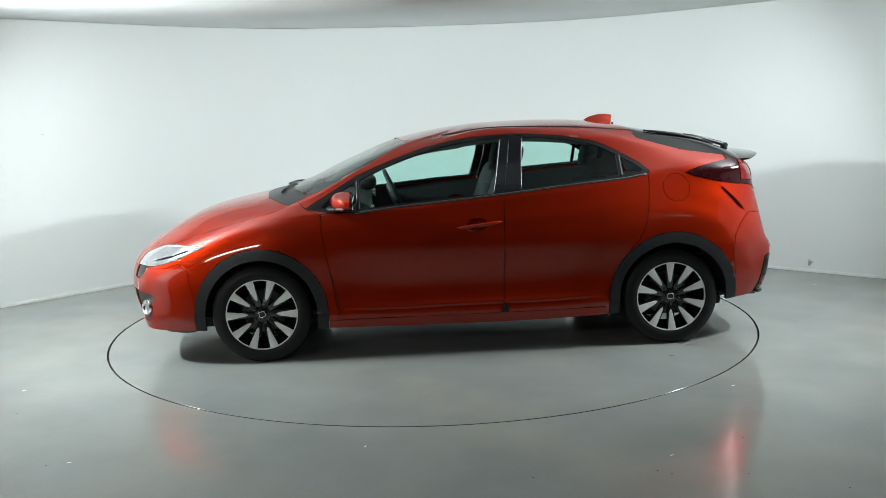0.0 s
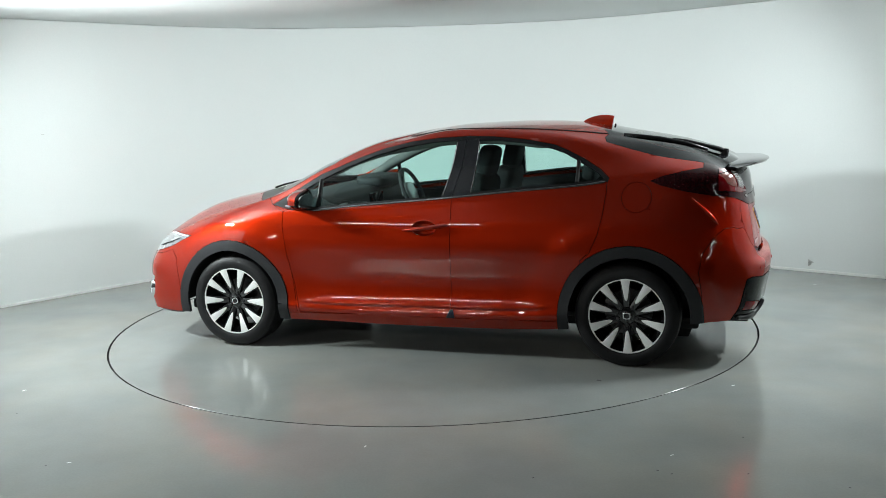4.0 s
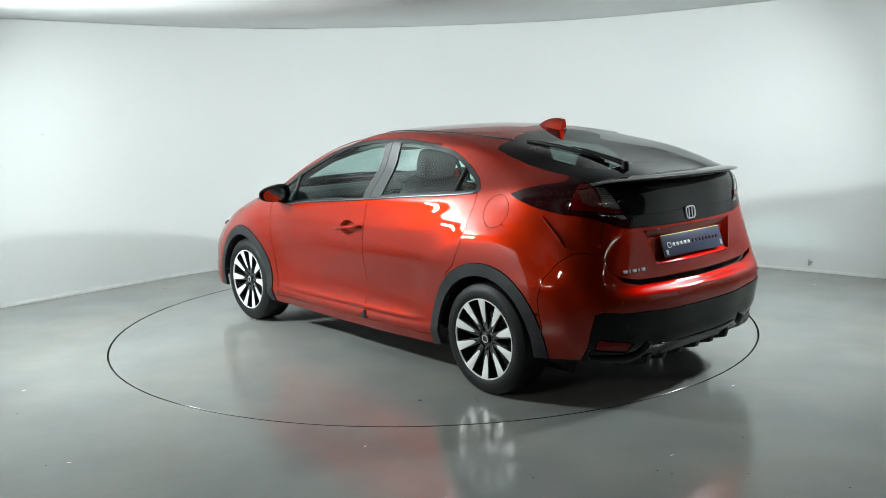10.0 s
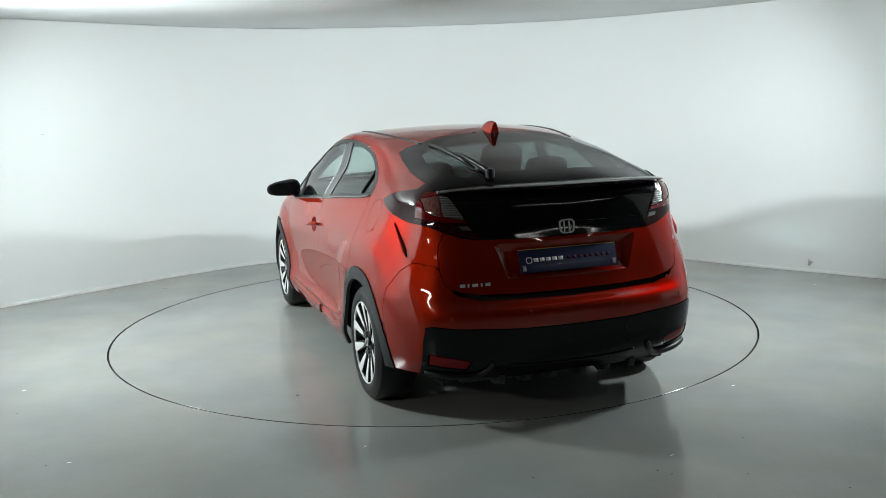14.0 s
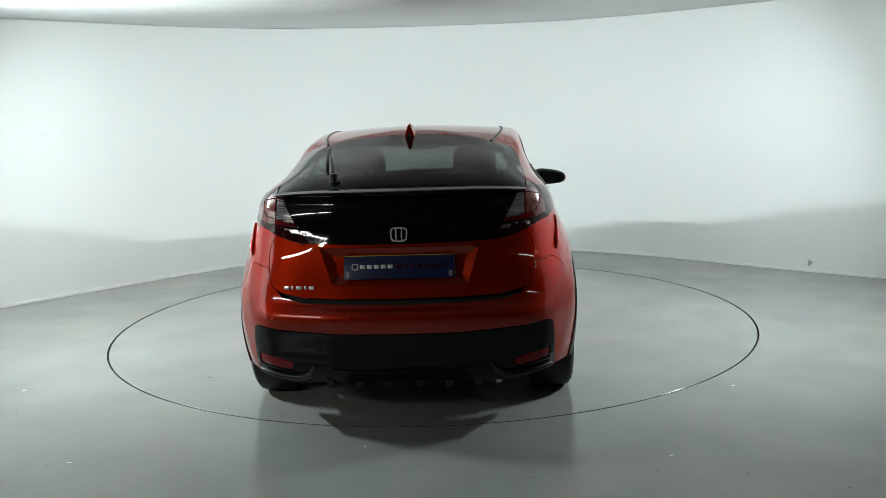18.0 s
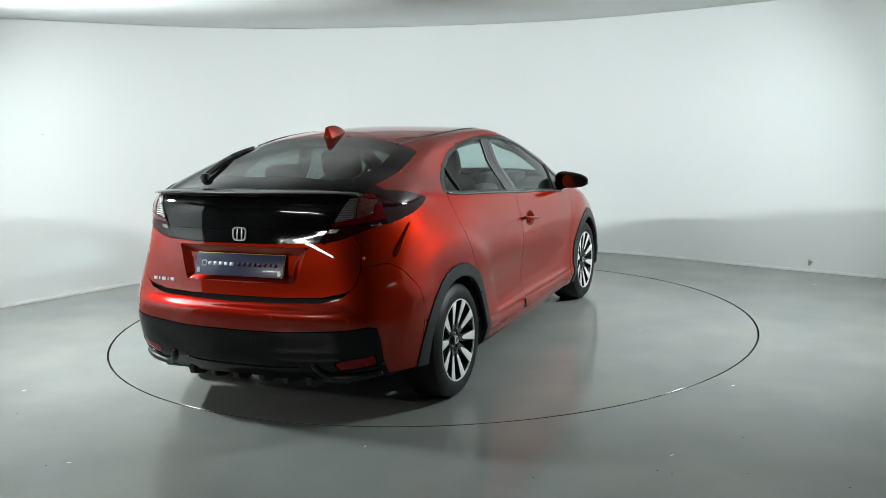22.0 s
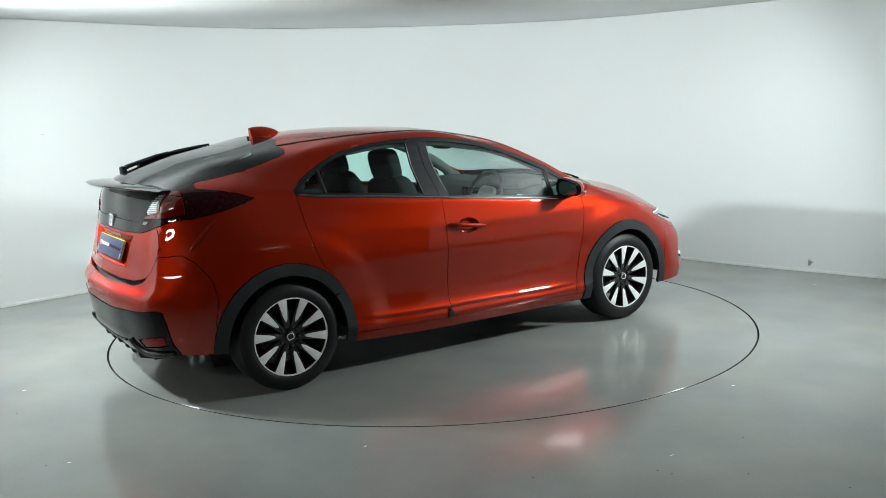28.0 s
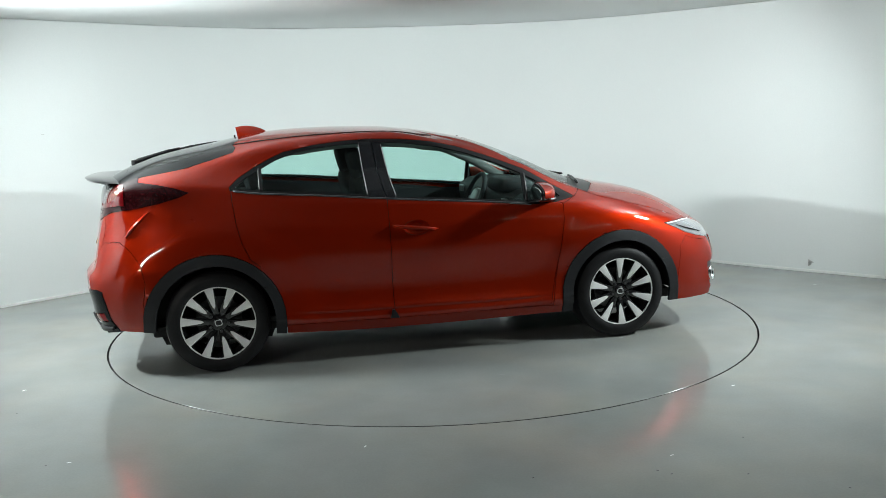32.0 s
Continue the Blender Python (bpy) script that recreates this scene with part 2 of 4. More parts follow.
def floor_mesh():
    bm = bmesh.new()
    n = 128
    ring = [bm.verts.new((TABLE_AT[0] + TABLE_R * math.cos(2 * math.pi * i / n), TABLE_AT[1] + TABLE_R * math.sin(2 * math.pi * i / n), 0)) for i in range(n)]
    far = []
    for v in ring:
        k = min(5.3 / max(abs(v.co.x), 1e-6), (9.3 if v.co.y < 0 else 3.5) / max(abs(v.co.y), 1e-6))
        far.append(bm.verts.new((v.co.x * k, v.co.y * k, 0)))
    for i in range(n):
        j = (i + 1) % n
        bm.faces.new((ring[i], far[i], far[j], ring[j]))
    for corner in ((5.3, 3.5), (-5.3, 3.5), (-5.3, -9.3), (5.3, -9.3)):
        c = bm.verts.new((*corner, 0))
        a = [f for f in far if abs(abs(f.co.x) - 5.3) < 1e-4 and f.co.x * corner[0] > 0 and f.co.y * corner[1] > 0]
        b = [f for f in far if abs(abs(f.co.x) - 5.3) > 1e-4 and f.co.x * corner[0] > 0 and f.co.y * corner[1] > 0]
        bm.faces.new((c, max(a, key=lambda f: abs(f.co.y)), max(b, key=lambda f: abs(f.co.x))))
    bmesh.ops.recalc_face_normals(bm, faces=bm.faces[:])
    return sharp(bm, 40)


floor = tagged(part("floor", floor_mesh(), FLOOR, smooth=False), "glossy grey epoxy-coated concrete studio floor", "floor", kind="structure")
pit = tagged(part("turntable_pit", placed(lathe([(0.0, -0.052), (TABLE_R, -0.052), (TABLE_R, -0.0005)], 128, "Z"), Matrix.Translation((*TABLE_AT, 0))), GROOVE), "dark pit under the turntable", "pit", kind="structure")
turntable = tagged(new("turntable"), "round grey epoxy-coated turntable flush with the floor", "turntable")
part("deck", lathe([(0.0, 0.0), (TABLE_R - 0.014, 0.0), (TABLE_R - 0.012, -0.0015)], 128, "Z"), FLOOR, turntable, "grey epoxy deck")
part("edge", lathe([(TABLE_R - 0.012, -0.0015), (TABLE_R - 0.012, -0.04), (0.0, -0.04)], 128, "Z"), GROOVE, turntable, "dark deck edge")


def scuff(name, pts, width, parent, mat, label=""):
    """A flat scuff or scratch lying on a surface."""
    bm = bmesh.new()
    rows = []
    for k, (x, y) in enumerate(pts):
        a, b = pts[max(k - 1, 0)], pts[min(k + 1, len(pts) - 1)]
        d = Vector((b[0] - a[0], b[1] - a[1])).normalized()
        w = width * (0.35 + 0.65 * math.sin(math.pi * (k + 0.5) / len(pts)))
        rows.append([bm.verts.new((x - d.y * w, y + d.x * w, 0.0012)), bm.verts.new((x + d.y * w, y - d.x * w, 0.0012))])
    for p, q in zip(rows, rows[1:]):
        bm.faces.new((p[0], p[1], q[1], q[0]))
    bmesh.ops.recalc_face_normals(bm, faces=bm.faces[:])
    return part(name, bm, mat, parent, label)


def between(a, b, n=6, bow=0.0):
    return [(a[0] + (b[0] - a[0]) * k / n, a[1] + (b[1] - a[1]) * k / n + bow * math.sin(math.pi * k / n)) for k in range(n + 1)]


SCUFF = material("scuff_dark", (0.10, 0.105, 0.105), 0.5, 0.0, 0.0, 0.3, 80.0)
MARK = material("mark_black", (0.015, 0.015, 0.015), 0.6, 0.0, 0.0, 0.3, 80.0)
CHIP = material("chip_white", (0.65, 0.66, 0.65), 0.6, 0.0, 0.0, 0.2, 80.0)
scuff("floor_mark", between((-1.408, 1.278), (-1.380, 1.266), 4), 0.010, turntable, MARK, "small black mark")
scuff("scratch", between((-1.141, 1.435), (-1.268, 1.580)), 0.004, turntable, SCUFF, "thin dark scratch")
scuff("scratch", between((-1.529, 1.002), (-1.694, 1.110)), 0.004, turntable, SCUFF, "thin dark scratch")
scuff("floor_mark", between((0.07, -1.51), (0.10, -1.52), 4), 0.012, turntable, SCUFF, "small dark mark")
scuff("floor_mark", between((-2.44, 1.612), (-2.38, 1.636), 4), 0.014, floor, MARK, "small black mark")
scuff("scratch", between((-2.208, 0.746), (-2.032, 1.173), 8, -0.02), 0.004, floor, SCUFF, "thin curved scratch")
scuff("floor_mark", between((3.155, 0.82), (3.18, 0.84), 4), 0.012, floor, SCUFF, "small dark mark")
rng = random.Random(4)
for x, y in ((-2.40, -1.342), (-1.699, -2.483), (-0.34, -2.423), (1.03, -2.658), (1.621, -1.715)):
    a = rng.uniform(0, 3.14)
    scuff("floor_chip", between((x, y), (x + 0.02 * math.cos(a), y + 0.02 * math.sin(a)), 3), 0.004, floor, CHIP, "tiny pale chip")
for x, y in ((-2.254, -1.756), (-1.779, -2.508), (1.423, -2.477), (0.939, -2.818), (1.294, -2.887), (1.649, -3.06), (0.396, -2.845), (0.979, -2.858)):
    a = rng.uniform(0, 3.14)
    scuff("floor_speck", between((x, y), (x + 0.012 * math.cos(a), y + 0.012 * math.sin(a)), 3), 0.004, floor, MARK, "tiny dark speck")


def wall_mark(name, at, outline, mat, label):
    """A flat mark on the curved wall; the outline runs along the wall and up."""
    p = Vector(at[:2])
    k = min(range(1, len(WALL_LINE) - 1), key=lambda i: (WALL_LINE[i] - p).length)
    d = (WALL_LINE[k + 1] - WALL_LINE[k - 1]).normalized()
    a, b = (WALL_LINE[k - 1], WALL_LINE[k]) if (WALL_LINE[k - 1] - p).length < (WALL_LINE[k + 1] - p).length else (WALL_LINE[k], WALL_LINE[k + 1])
    d = (b - a).normalized()
    p = a + d * (p - a).dot(d) + Vector((d.y, -d.x)) * 0.002
    bm = bmesh.new()
    bm.faces.new([bm.verts.new((p.x + d.x * u, p.y + d.y * u, at[2] + v)) for u, v in outline])
    bmesh.ops.solidify(bm, geom=bm.faces[:], thickness=0.001)
    return part(name, bm, mat, wall_curved, label, smooth=False)


PEEL = material("bare_plaster_grey", (0.60, 0.60, 0.59), 0.8, 0.0, 0.0, 0.25, 120.0)
wall_mark("wall_chip", (3.362, 1.377, .083), [(-.022, .030), (.030, .004), (.010, -.006), (-.008, -.034), (-.022, -.028)], PEEL, "grey chip in the wall paint")
wall_mark("wall_scratch", (-3.27, 1.367, 1.423), [(-.020, .003), (-.004, .001), (.016, -.003), (.014, -.006), (-.004, -.004)], PEEL, "short grey scratch")
wall_mark("wall_chip", (-2.894, 1.773, .293), [(-.010, -.004), (.008, -.005), (.012, .003), (-.002, .006)], SKIRT, "tiny pale chip")
wall_mark("wall_chip", (4.02, 0.79, .02), [(-.12, .018), (-.04, .024), (.06, .012), (.10, .002), (-.05, .012)], SKIRT, "lifted end of the sealing strip")

# ---- the car ----
CAR_X, CAR_Y, CAR_Z = -0.191, 0.022, 0.028
KNOTS = [0.0, 0.23, 0.38, 0.43, 0.40, 0.10, -0.04, -0.07, 0.0]
car = tagged(new("car"), "metallic red five-door hatchback with black wheel-arch cladding, parked on the turntable", "car")

# Rings of the body, low to high, each from the middle of the nose along the flank to the middle of the tail.
RINGS = [
    [(2.16, 0, .20), (2.12, .40, .20), (2.00, .735, .195), (1.30, .860, .19), (.80, .850, .175), (0, .850, .165), (-.70, .850, .175), (-1.30, .852, .22), (-1.73, .808, .25), (-1.92, .685, .25), (-2.00, .35, .22), (-2.01, 0, .22)],
    [(2.20, 0, .28), (2.15, .415, .28), (2.01, .742, .28), (1.30, .880, .28), (.80, .884, .262), (0, .884, .255), (-.70, .884, .262), (-1.30, .870, .30), (-1.76, .816, .33), (-1.96, .702, .33), (-2.06, .36, .31), (-2.08, 0, .31)],
    [(2.22, 0, .34), (2.17, .42, .34), (2.00, .74, .34), (1.30, .885, .35), (.82, .874, .305), (0, .868, .300), (-.72, .872, .310), (-1.30, .874, .37), (-1.775, .820, .39), (-1.97, .708, .39), (-2.072, .36, .38), (-2.092, 0, .38)],
    [(2.235, 0, .48), (2.175, .43, .48), (1.992, .728, .50), (1.30, .885, .50), (.80, .860, .47), (0, .850, .45), (-.70, .857, .47), (-1.30, .875, .52), (-1.80, .820, .53), (-1.99, .702, .545), (-2.098, .37, .555), (-2.118, 0, .56)],
    [(2.19, 0, .60), (2.125, .445, .60), (1.925, .708, .615), (1.30, .874, .68), (.80, .876, .66), (0, .876, .65), (-.70, .880, .66), (-1.30, .874, .70), (-1.80, .806, .68), (-1.965, .69, .645), (-2.045, .36, .622), (-2.065, 0, .617)],
    [(2.09, 0, .69), (2.01, .445, .695), (1.835, .675, .705), (1.30, .842, .80), (.80, .864, .80), (0, .863, .80), (-.70, .861, .82), (-1.30, .850, .85), (-1.73, .784, .85), (-1.915, .666, .83), (-2.012, .36, .80), (-2.032, 0, .80)],
    [(1.78, 0, .865), (1.72, .41, .856), (1.575, .645, .834), (1.22, .808, .868), (.80, .843, .885), (0, .844, .90), (-.70, .833, .93), (-1.30, .795, .97), (-1.70, .752, .98), (-1.875, .662, .96), (-1.985, .35, .93), (-2.00, 0, .93)],
    [(1.16, 0, 1.005), (1.12, .41, 1.004), (1.04, .660, .984), (.96, .765, .961), (.75, .804, .926), (0, .822, .965), (-.70, .800, 1.02), (-1.25, .748, 1.08), (-1.67, .714, 1.10), (-1.825, .648, 1.10), (-1.94, .33, 1.12), (-1.95, 0, 1.12)],
    [(.77, 0, 1.169), (.74, .415, 1.170), (.69, .615, 1.157), (.62, .693, 1.144), (.45, .727, 1.124), (0, .718, 1.15), (-.60, .698, 1.17), (-1.10, .668, 1.18), (-1.45, .618, 1.20), (-1.60, .52, 1.23), (-1.66, .30, 1.245), (-1.68, 0, 1.25)],
    [(.40, 0, 1.317), (.37, .341, 1.314), (.328, .501, 1.311), (.288, .571, 1.299), (.188, .609, 1.308), (-.15, .614, 1.368), (-.55, .601, 1.362), (-.90, .588, 1.334), (-1.12, .566, 1.300), (-1.215, .480, 1.316), (-1.26, .27, 1.331), (-1.27, 0, 1.335)],
    [(.24, 0, 1.351), (.22, .28, 1.349), (.17, .41, 1.349), (.11, .455, 1.348), (0, .475, 1.364), (-.20, .497, 1.384), (-.50, .495, 1.385), (-.80, .480, 1.371), (-1.02, .460, 1.350), (-1.10, .37, 1.356), (-1.13, .20, 1.361), (-1.14, 0, 1.363)],
    [(.02, 0, 1.387), (.01, 0, 1.387), (0, 0, 1.388), (-.03, 0, 1.392), (-.08, 0, 1.398), (-.20, 0, 1.407), (-.50, 0, 1.415), (-.70, 0, 1.412), (-.82, 0, 1.407), (-.90, 0, 1.401), (-.93, 0, 1.398), (-.95, 0, 1.397)],
]


def spline(ts, vals, t):
    """Cubic through the values at uneven steps ts."""
    k = np.clip(np.searchsorted(ts, t) - 1, 1, len(ts) - 3)
    h = ts[k + 1] - ts[k]
    s = ((t - ts[k]) / h)[:, None]

    def slope(i):
        a, b = ts[i] - ts[i - 1], ts[i + 1] - ts[i]
        d0, d1 = (vals[i] - vals[i - 1]) / a[:, None], (vals[i + 1] - vals[i]) / b[:, None]
        return (d0 * b[:, None] + d1 * a[:, None]) / (a + b)[:, None]
    m0, m1 = slope(k), slope(k + 1)
    h = h[:, None]
    return (2 * s ** 3 - 3 * s ** 2 + 1) * vals[k] + (s ** 3 - 2 * s ** 2 + s) * h * m0 + (-2 * s ** 3 + 3 * s ** 2) * vals[k + 1] + (s ** 3 - s ** 2) * h * m1


def body_grid(nu=13, nv=9):
    a = np.array(RINGS, float)
    flip = np.array((1, -1, 1.0))
    a = np.concatenate([a[:, 1:2] * flip, a, a[:, -2:-1] * flip], 1)
    low = 2 * a[0:1] - a[1:2]
    a = np.concatenate([low, a, a[-2:-1] * flip], 0)
    us = np.concatenate([[0], np.cumsum(np.linalg.norm(np.diff(a[4:9].mean(0), axis=0), axis=1))])
    vs = np.concatenate([[0], np.cumsum(np.linalg.norm(np.diff(a, axis=0), axis=2).mean(1))])
    ut = np.concatenate([np.linspace(us[i], us[i + 1], nu, endpoint=False) for i in range(1, len(us) - 2)] + [[us[-2]]])
    vt = np.concatenate([np.linspace(vs[i], vs[i + 1], nv, endpoint=False) for i in range(1, len(vs) - 2)] + [[vs[-2]]])
    rows = np.stack([spline(us, a[i], ut) for i in range(len(a))])
    grid = np.stack([spline(vs, rows[:, j], vt) for j in range(len(ut))], 1)
    # Fair the pillar behind the rear doors and the haunch over the rear wheel.
    for (x0, x1), (z0, z1), times in (((-1.40, -.70), (1.10, 1.30), 40), ((-1.85, -.95), (.62, 1.06), 26)):
        x, y, z = grid[:, :, 0], grid[:, :, 1], grid[:, :, 2]
        soft = np.clip((x - x0) / .12, 0, 1) * np.clip((x1 - x) / .15, 0, 1) * np.clip((z - z0) / .06, 0, 1) * np.clip((z1 - z) / .06, 0, 1) * (y > .5)
        for _ in range(times):
            mean = grid.copy()
            mean[1:-1, 1:-1] = (grid[:-2, 1:-1] + grid[2:, 1:-1] + grid[1:-1, :-2] + grid[1:-1, 2:]) / 4
            grid += soft[:, :, None] * 0.8 * (mean - grid)
    row = 5 * nv
    for i in range(row - 6, row + 7):
        x = grid[i, :, 0]
        fade = np.clip((1.05 - x) / 0.25, 0, 1) * np.clip((x + 1.05) / 0.35, 0, 1)
        grid[i, :, 1] += 0.003 * np.exp(-(i - row) ** 2 / 6.0) * fade
    for cx, amount, out in ((1.2975, 0.010, 0.60), (-1.31, 0.011, 0.64)):
        d = np.hypot(grid[:, :, 0] - cx, grid[:, :, 2] - 0.28)
        k = np.clip((out - d) / 0.11, 0, 1)
        grid[:, :, 1] += amount * k * k * (3 - 2 * k) * (grid[:, :, 1] > 0.6)
    row = 2 * nv
    for i in range(row - 5, row + 6):
        x = grid[i, :, 0]
        grid[i, :, 1] += 0.014 * np.exp(-abs(i - row) / 1.3) * np.clip((0.80 - x) / 0.2, 0, 1) * np.clip((x + 0.85) / 0.2, 0, 1)
    grid[:, 0, 1] = grid[:, -1, 1] = 0
    grid[-1, :, 1] = 0
    grid[:, :, 1] = np.maximum(grid[:, :, 1], 0)
    return grid


def shell():
    g = body_grid()
    bm = bmesh.new()
    vs = [[bm.verts.new(p) for p in row] for row in g]
    for a, b in zip(vs, vs[1:]):
        for i in range(len(a) - 1):
            bm.faces.new((a[i], a[i + 1], b[i + 1], b[i]))
    bmesh.ops.remove_doubles(bm, verts=bm.verts[:], dist=2e-4)
    bm.normal_update()
    return bm


def inside(q, poly):
    x, y = q
    hit = False
    for (x0, y0), (x1, y1) in zip(poly, poly[1:] + poly[:1]):
        if (y0 > y) != (y1 > y) and x < x0 + (y - y0) * (x1 - x0) / (y1 - y0):
            hit = not hit
    return hit


VIEW = {"side": (0, 2), "rear": (1, 2), "top": (0, 1), "corner": (1, 2), "low": (1, 2)}


def faces_view(f, view):
    """Whether a piece of the body belongs to the flank, the tail or the top."""
    c, n = f.calc_center_median(), f.normal
    tail = c.x < -1.5 and c.z < 1.125 and (n.x < -0.62 or c.y < 0.45)
    if view == "rear":
        return tail
    if view == "corner":
        return c.x < -1.75 and 0.86 < c.z < 1.16 and c.y > 0.42
    if view == "low":
        return c.x < -1.86 and c.z < 0.56
    if view == "side":
        return not tail and c.y > 0.48
    return not tail and n.z > 0.22 and c.z > 0.66


def cut(bm, view, poly):
    i, j = VIEW[view]
    lo = (min(p[0] for p in poly) - 0.06, min(p[1] for p in poly) - 0.06)
    hi = (max(p[0] for p in poly) + 0.06, max(p[1] for p in poly) + 0.06)
    for (x0, y0), (x1, y1) in zip(poly, poly[1:] + poly[:1]):
        dx, dy = x1 - x0, y1 - y0
        ln = math.hypot(dx, dy)
        if ln < 1e-6:
            continue
        bx0, bx1, by0, by1 = min(x0, x1) - 0.002, max(x0, x1) + 0.002, min(y0, y1) - 0.002, max(y0, y1) + 0.002
        faces = []
        for f in bm.faces:
            c = f.verts[0].co
            if not (lo[0] < c[i] < hi[0] and lo[1] < c[j] < hi[1]):
                continue
            a = [v.co[i] for v in f.verts]
            b = [v.co[j] for v in f.verts]
            if max(a) < bx0 or min(a) > bx1 or max(b) < by0 or min(b) > by1 or not faces_view(f, view):
                continue
            faces.append(f)
        if not faces:
            continue
        geom = set(faces)
        for f in faces:
            geom.update(f.edges)
            geom.update(f.verts)
        no, co = [0, 0, 0], [0, 0, 0]
        no[i], no[j], co[i], co[j] = -dy / ln, dx / ln, x0, y0
        bmesh.ops.bisect_plane(bm, geom=list(geom), plane_co=co, plane_no=no, dist=1e-5)


def arch(cx, r, legs):
    """Outline of a wheel arch in side view."""
    pts = [(cx + r * math.cos(a), 0.2814 + r * math.sin(a)) for a in (math.pi * k / 20 for k in range(21))]
    return pts + [(cx - r * legs, 0.0), (cx + r * legs, 0.0)]


FRONT_X, REAR_X = 1.2975, -1.2975
HOLE_F, HOLE_R = arch(FRONT_X, 0.345, 0.99), arch(REAR_X - 0.01, 0.350, 0.99)
CLAD_F, CLAD_R = arch(FRONT_X, 0.415, 1.0), arch(REAR_X - 0.015, 0.420, 1.0)
DLO = [(1.0, .925), (.87, 1.000), (.68, 1.113), (.43, 1.212), (.245, 1.274), (.065, 1.314), (-.115, 1.333), (-.315, 1.341), (-.46, 1.336), (-.66, 1.316), (-.85, 1.279), (-.93, 1.245), (-1.03, 1.195), (-1.13, 1.135), (-1.185, 1.085),
       (-1.178, 1.064), (-1.0, 1.045), (-.63, 1.018), (-.34, .990), (-.13, .972), (.09, .954), (.44, .922), (.69, .895), (.86, .898)]
GLASS_F = [(.655, .915), (.655, 1.088), (.50, 1.158), (.30, 1.232), (.12, 1.278), (-.08, 1.307), (-.236, 1.316), (-.207, 1.13), (-.172, .981), (.10, .966), (.44, .936)]
GLASS_Q = [(.90, .930), (.84, .990), (.685, 1.072), (.685, .915)]
GLASS_R = [(-.356, 1.005), (-.370, 1.15), (-.384, 1.316), (-.50, 1.312), (-.64, 1.297), (-.80, 1.268), (-.90, 1.234), (-.985, 1.19), (-.985, 1.058), (-.63, 1.034)]
GLASS_RQ = [(-1.010, 1.062), (-1.010, 1.175), (-1.09, 1.132), (-1.15, 1.088), (-1.145, 1.076)]
DOOR_F = [(.905, .89), (.905, .79), (.875, .60), (.835, .42), (.80, .235), (.30, .232), (-.222, .232), (-.230, .60), (-.237, .95), (-.235, .99), (.3, .96), (.7, .93)]
DOOR_R = [(-.237, .99), (-.235, .95), (-.228, .60), (-.220, .232), (-.60, .235), (-.90, .245), (-1.05, .40), (-1.03, .55), (-1.03, .613), (-1.085, .66), (-1.13, .76), (-1.155, .87), (-1.172, 1.0), (-1.175, 1.075), (-.7, 1.04)]
FUEL = [(-1.347 + .085 * math.cos(2 * math.pi * k / 24), .975 + .085 * math.sin(2 * math.pi * k / 24)) for k in range(24)]
LAMP_SIDE = [(-1.420, 1.066), (-1.50, 1.094), (-1.60, 1.116), (-1.72, 1.133), (-1.79, 1.135), (-1.79, .977), (-1.72, .987), (-1.60, 1.010), (-1.48, 1.042)]
LAMP_REAR = [(.85, 1.135), (.585, 1.135), (.57, 1.11), (.50, .985), (.435, .900), (.465, .899), (.534, .913), (.613, .941), (.66, .962), (.705, .976), (.85, .99)]
PANEL_REAR = [(-.01, 1.20), (.60, 1.20), (.57, 1.11), (.50, .985), (.435, .900), (.25, .894), (-.01, .892)]
GATE_UNDER = [(-.01, .634), (.30, .636), (.47, .642), (.575, .664), (.600, .674), (.575, .645), (.47, .618), (-.01, .608)]
GATE_REAR = [(-.01, .892), (.25, .894), (.435, .900), (.534, .913), (.605, .938), (.632, .889), (.645, .833), (.644, .76), (.63, .70), (.575, .645), (.47, .618), (-.01, .608)]
HEAD_SIDE = [(1.63, .712), (1.72, .716), (1.84, .717), (1.93, .704), (2.02, .668), (2.12, .620), (2.12, .575), (2.0, .582), (1.90, .606), (1.81, .634), (1.71, .680)]
BUMP_R_SIDE = [(-1.70, .20), (-1.72, .42), (-1.70, .55), (-1.72, .66), (-1.78, .745), (-1.84, .792), (-2.2, .785), (-2.2, .15), (-1.70, .15)]
BUMP_R_REAR = [(-.01, .64), (.47, .65), (.58, .68), (.62, .72), (.66, .785), (.95, .785), (.95, .10), (-.01, .10)]
VALANCE_REAR = [(-.01, .474), (.30, .478), (.60, .494), (.70, .506), (.728, .495), (.735, .42), (.735, .28), (.72, .10), (-.01, .10)]
BUMP_F_SIDE = [(1.70, .10), (1.70, .26), (1.72, .42), (1.745, .56), (1.80, .612), (1.90, .58), (2.0, .57), (2.12, .59), (2.3, .60), (2.3, .10)]
SILL = [(.92, .228), (-.92, .238), (-.92, .05), (.92, .05)]
SCREEN = [(1.135, -.01), (1.095, .40), (1.02, .61), (.955, .70), (.80, .702), (.60, .660), (.42, .562), (.33, .478), (.38, .30), (.405, -.01)]
REAR_SCREEN = [(-1.069, -.01), (-1.085, .25), (-1.118, .385), (-1.150, .462), (-1.135, .530), (-1.150, .582), (-1.28, .602), (-1.45, .615), (-1.62, .620), (-1.80, .615), (-1.88, .60), (-1.93, .33), (-1.94, -.01)]
REAR_CLEAR = [(-1.285, -.01), (-1.285, .25), (-1.285, .42), (-1.33, .515), (-1.50, .540), (-1.72, .525), (-1.80, .44), (-1.81, -.01)]
ROOF = [(.406, -.01), (.381, .30), (.331, .478), (.12, .500), (-.2, .533), (-.5, .536), (-.8, .515), (-1.05, .478), (-1.148, .460), (-1.116, .385), (-1.083, .25), (-1.067, -.01)]
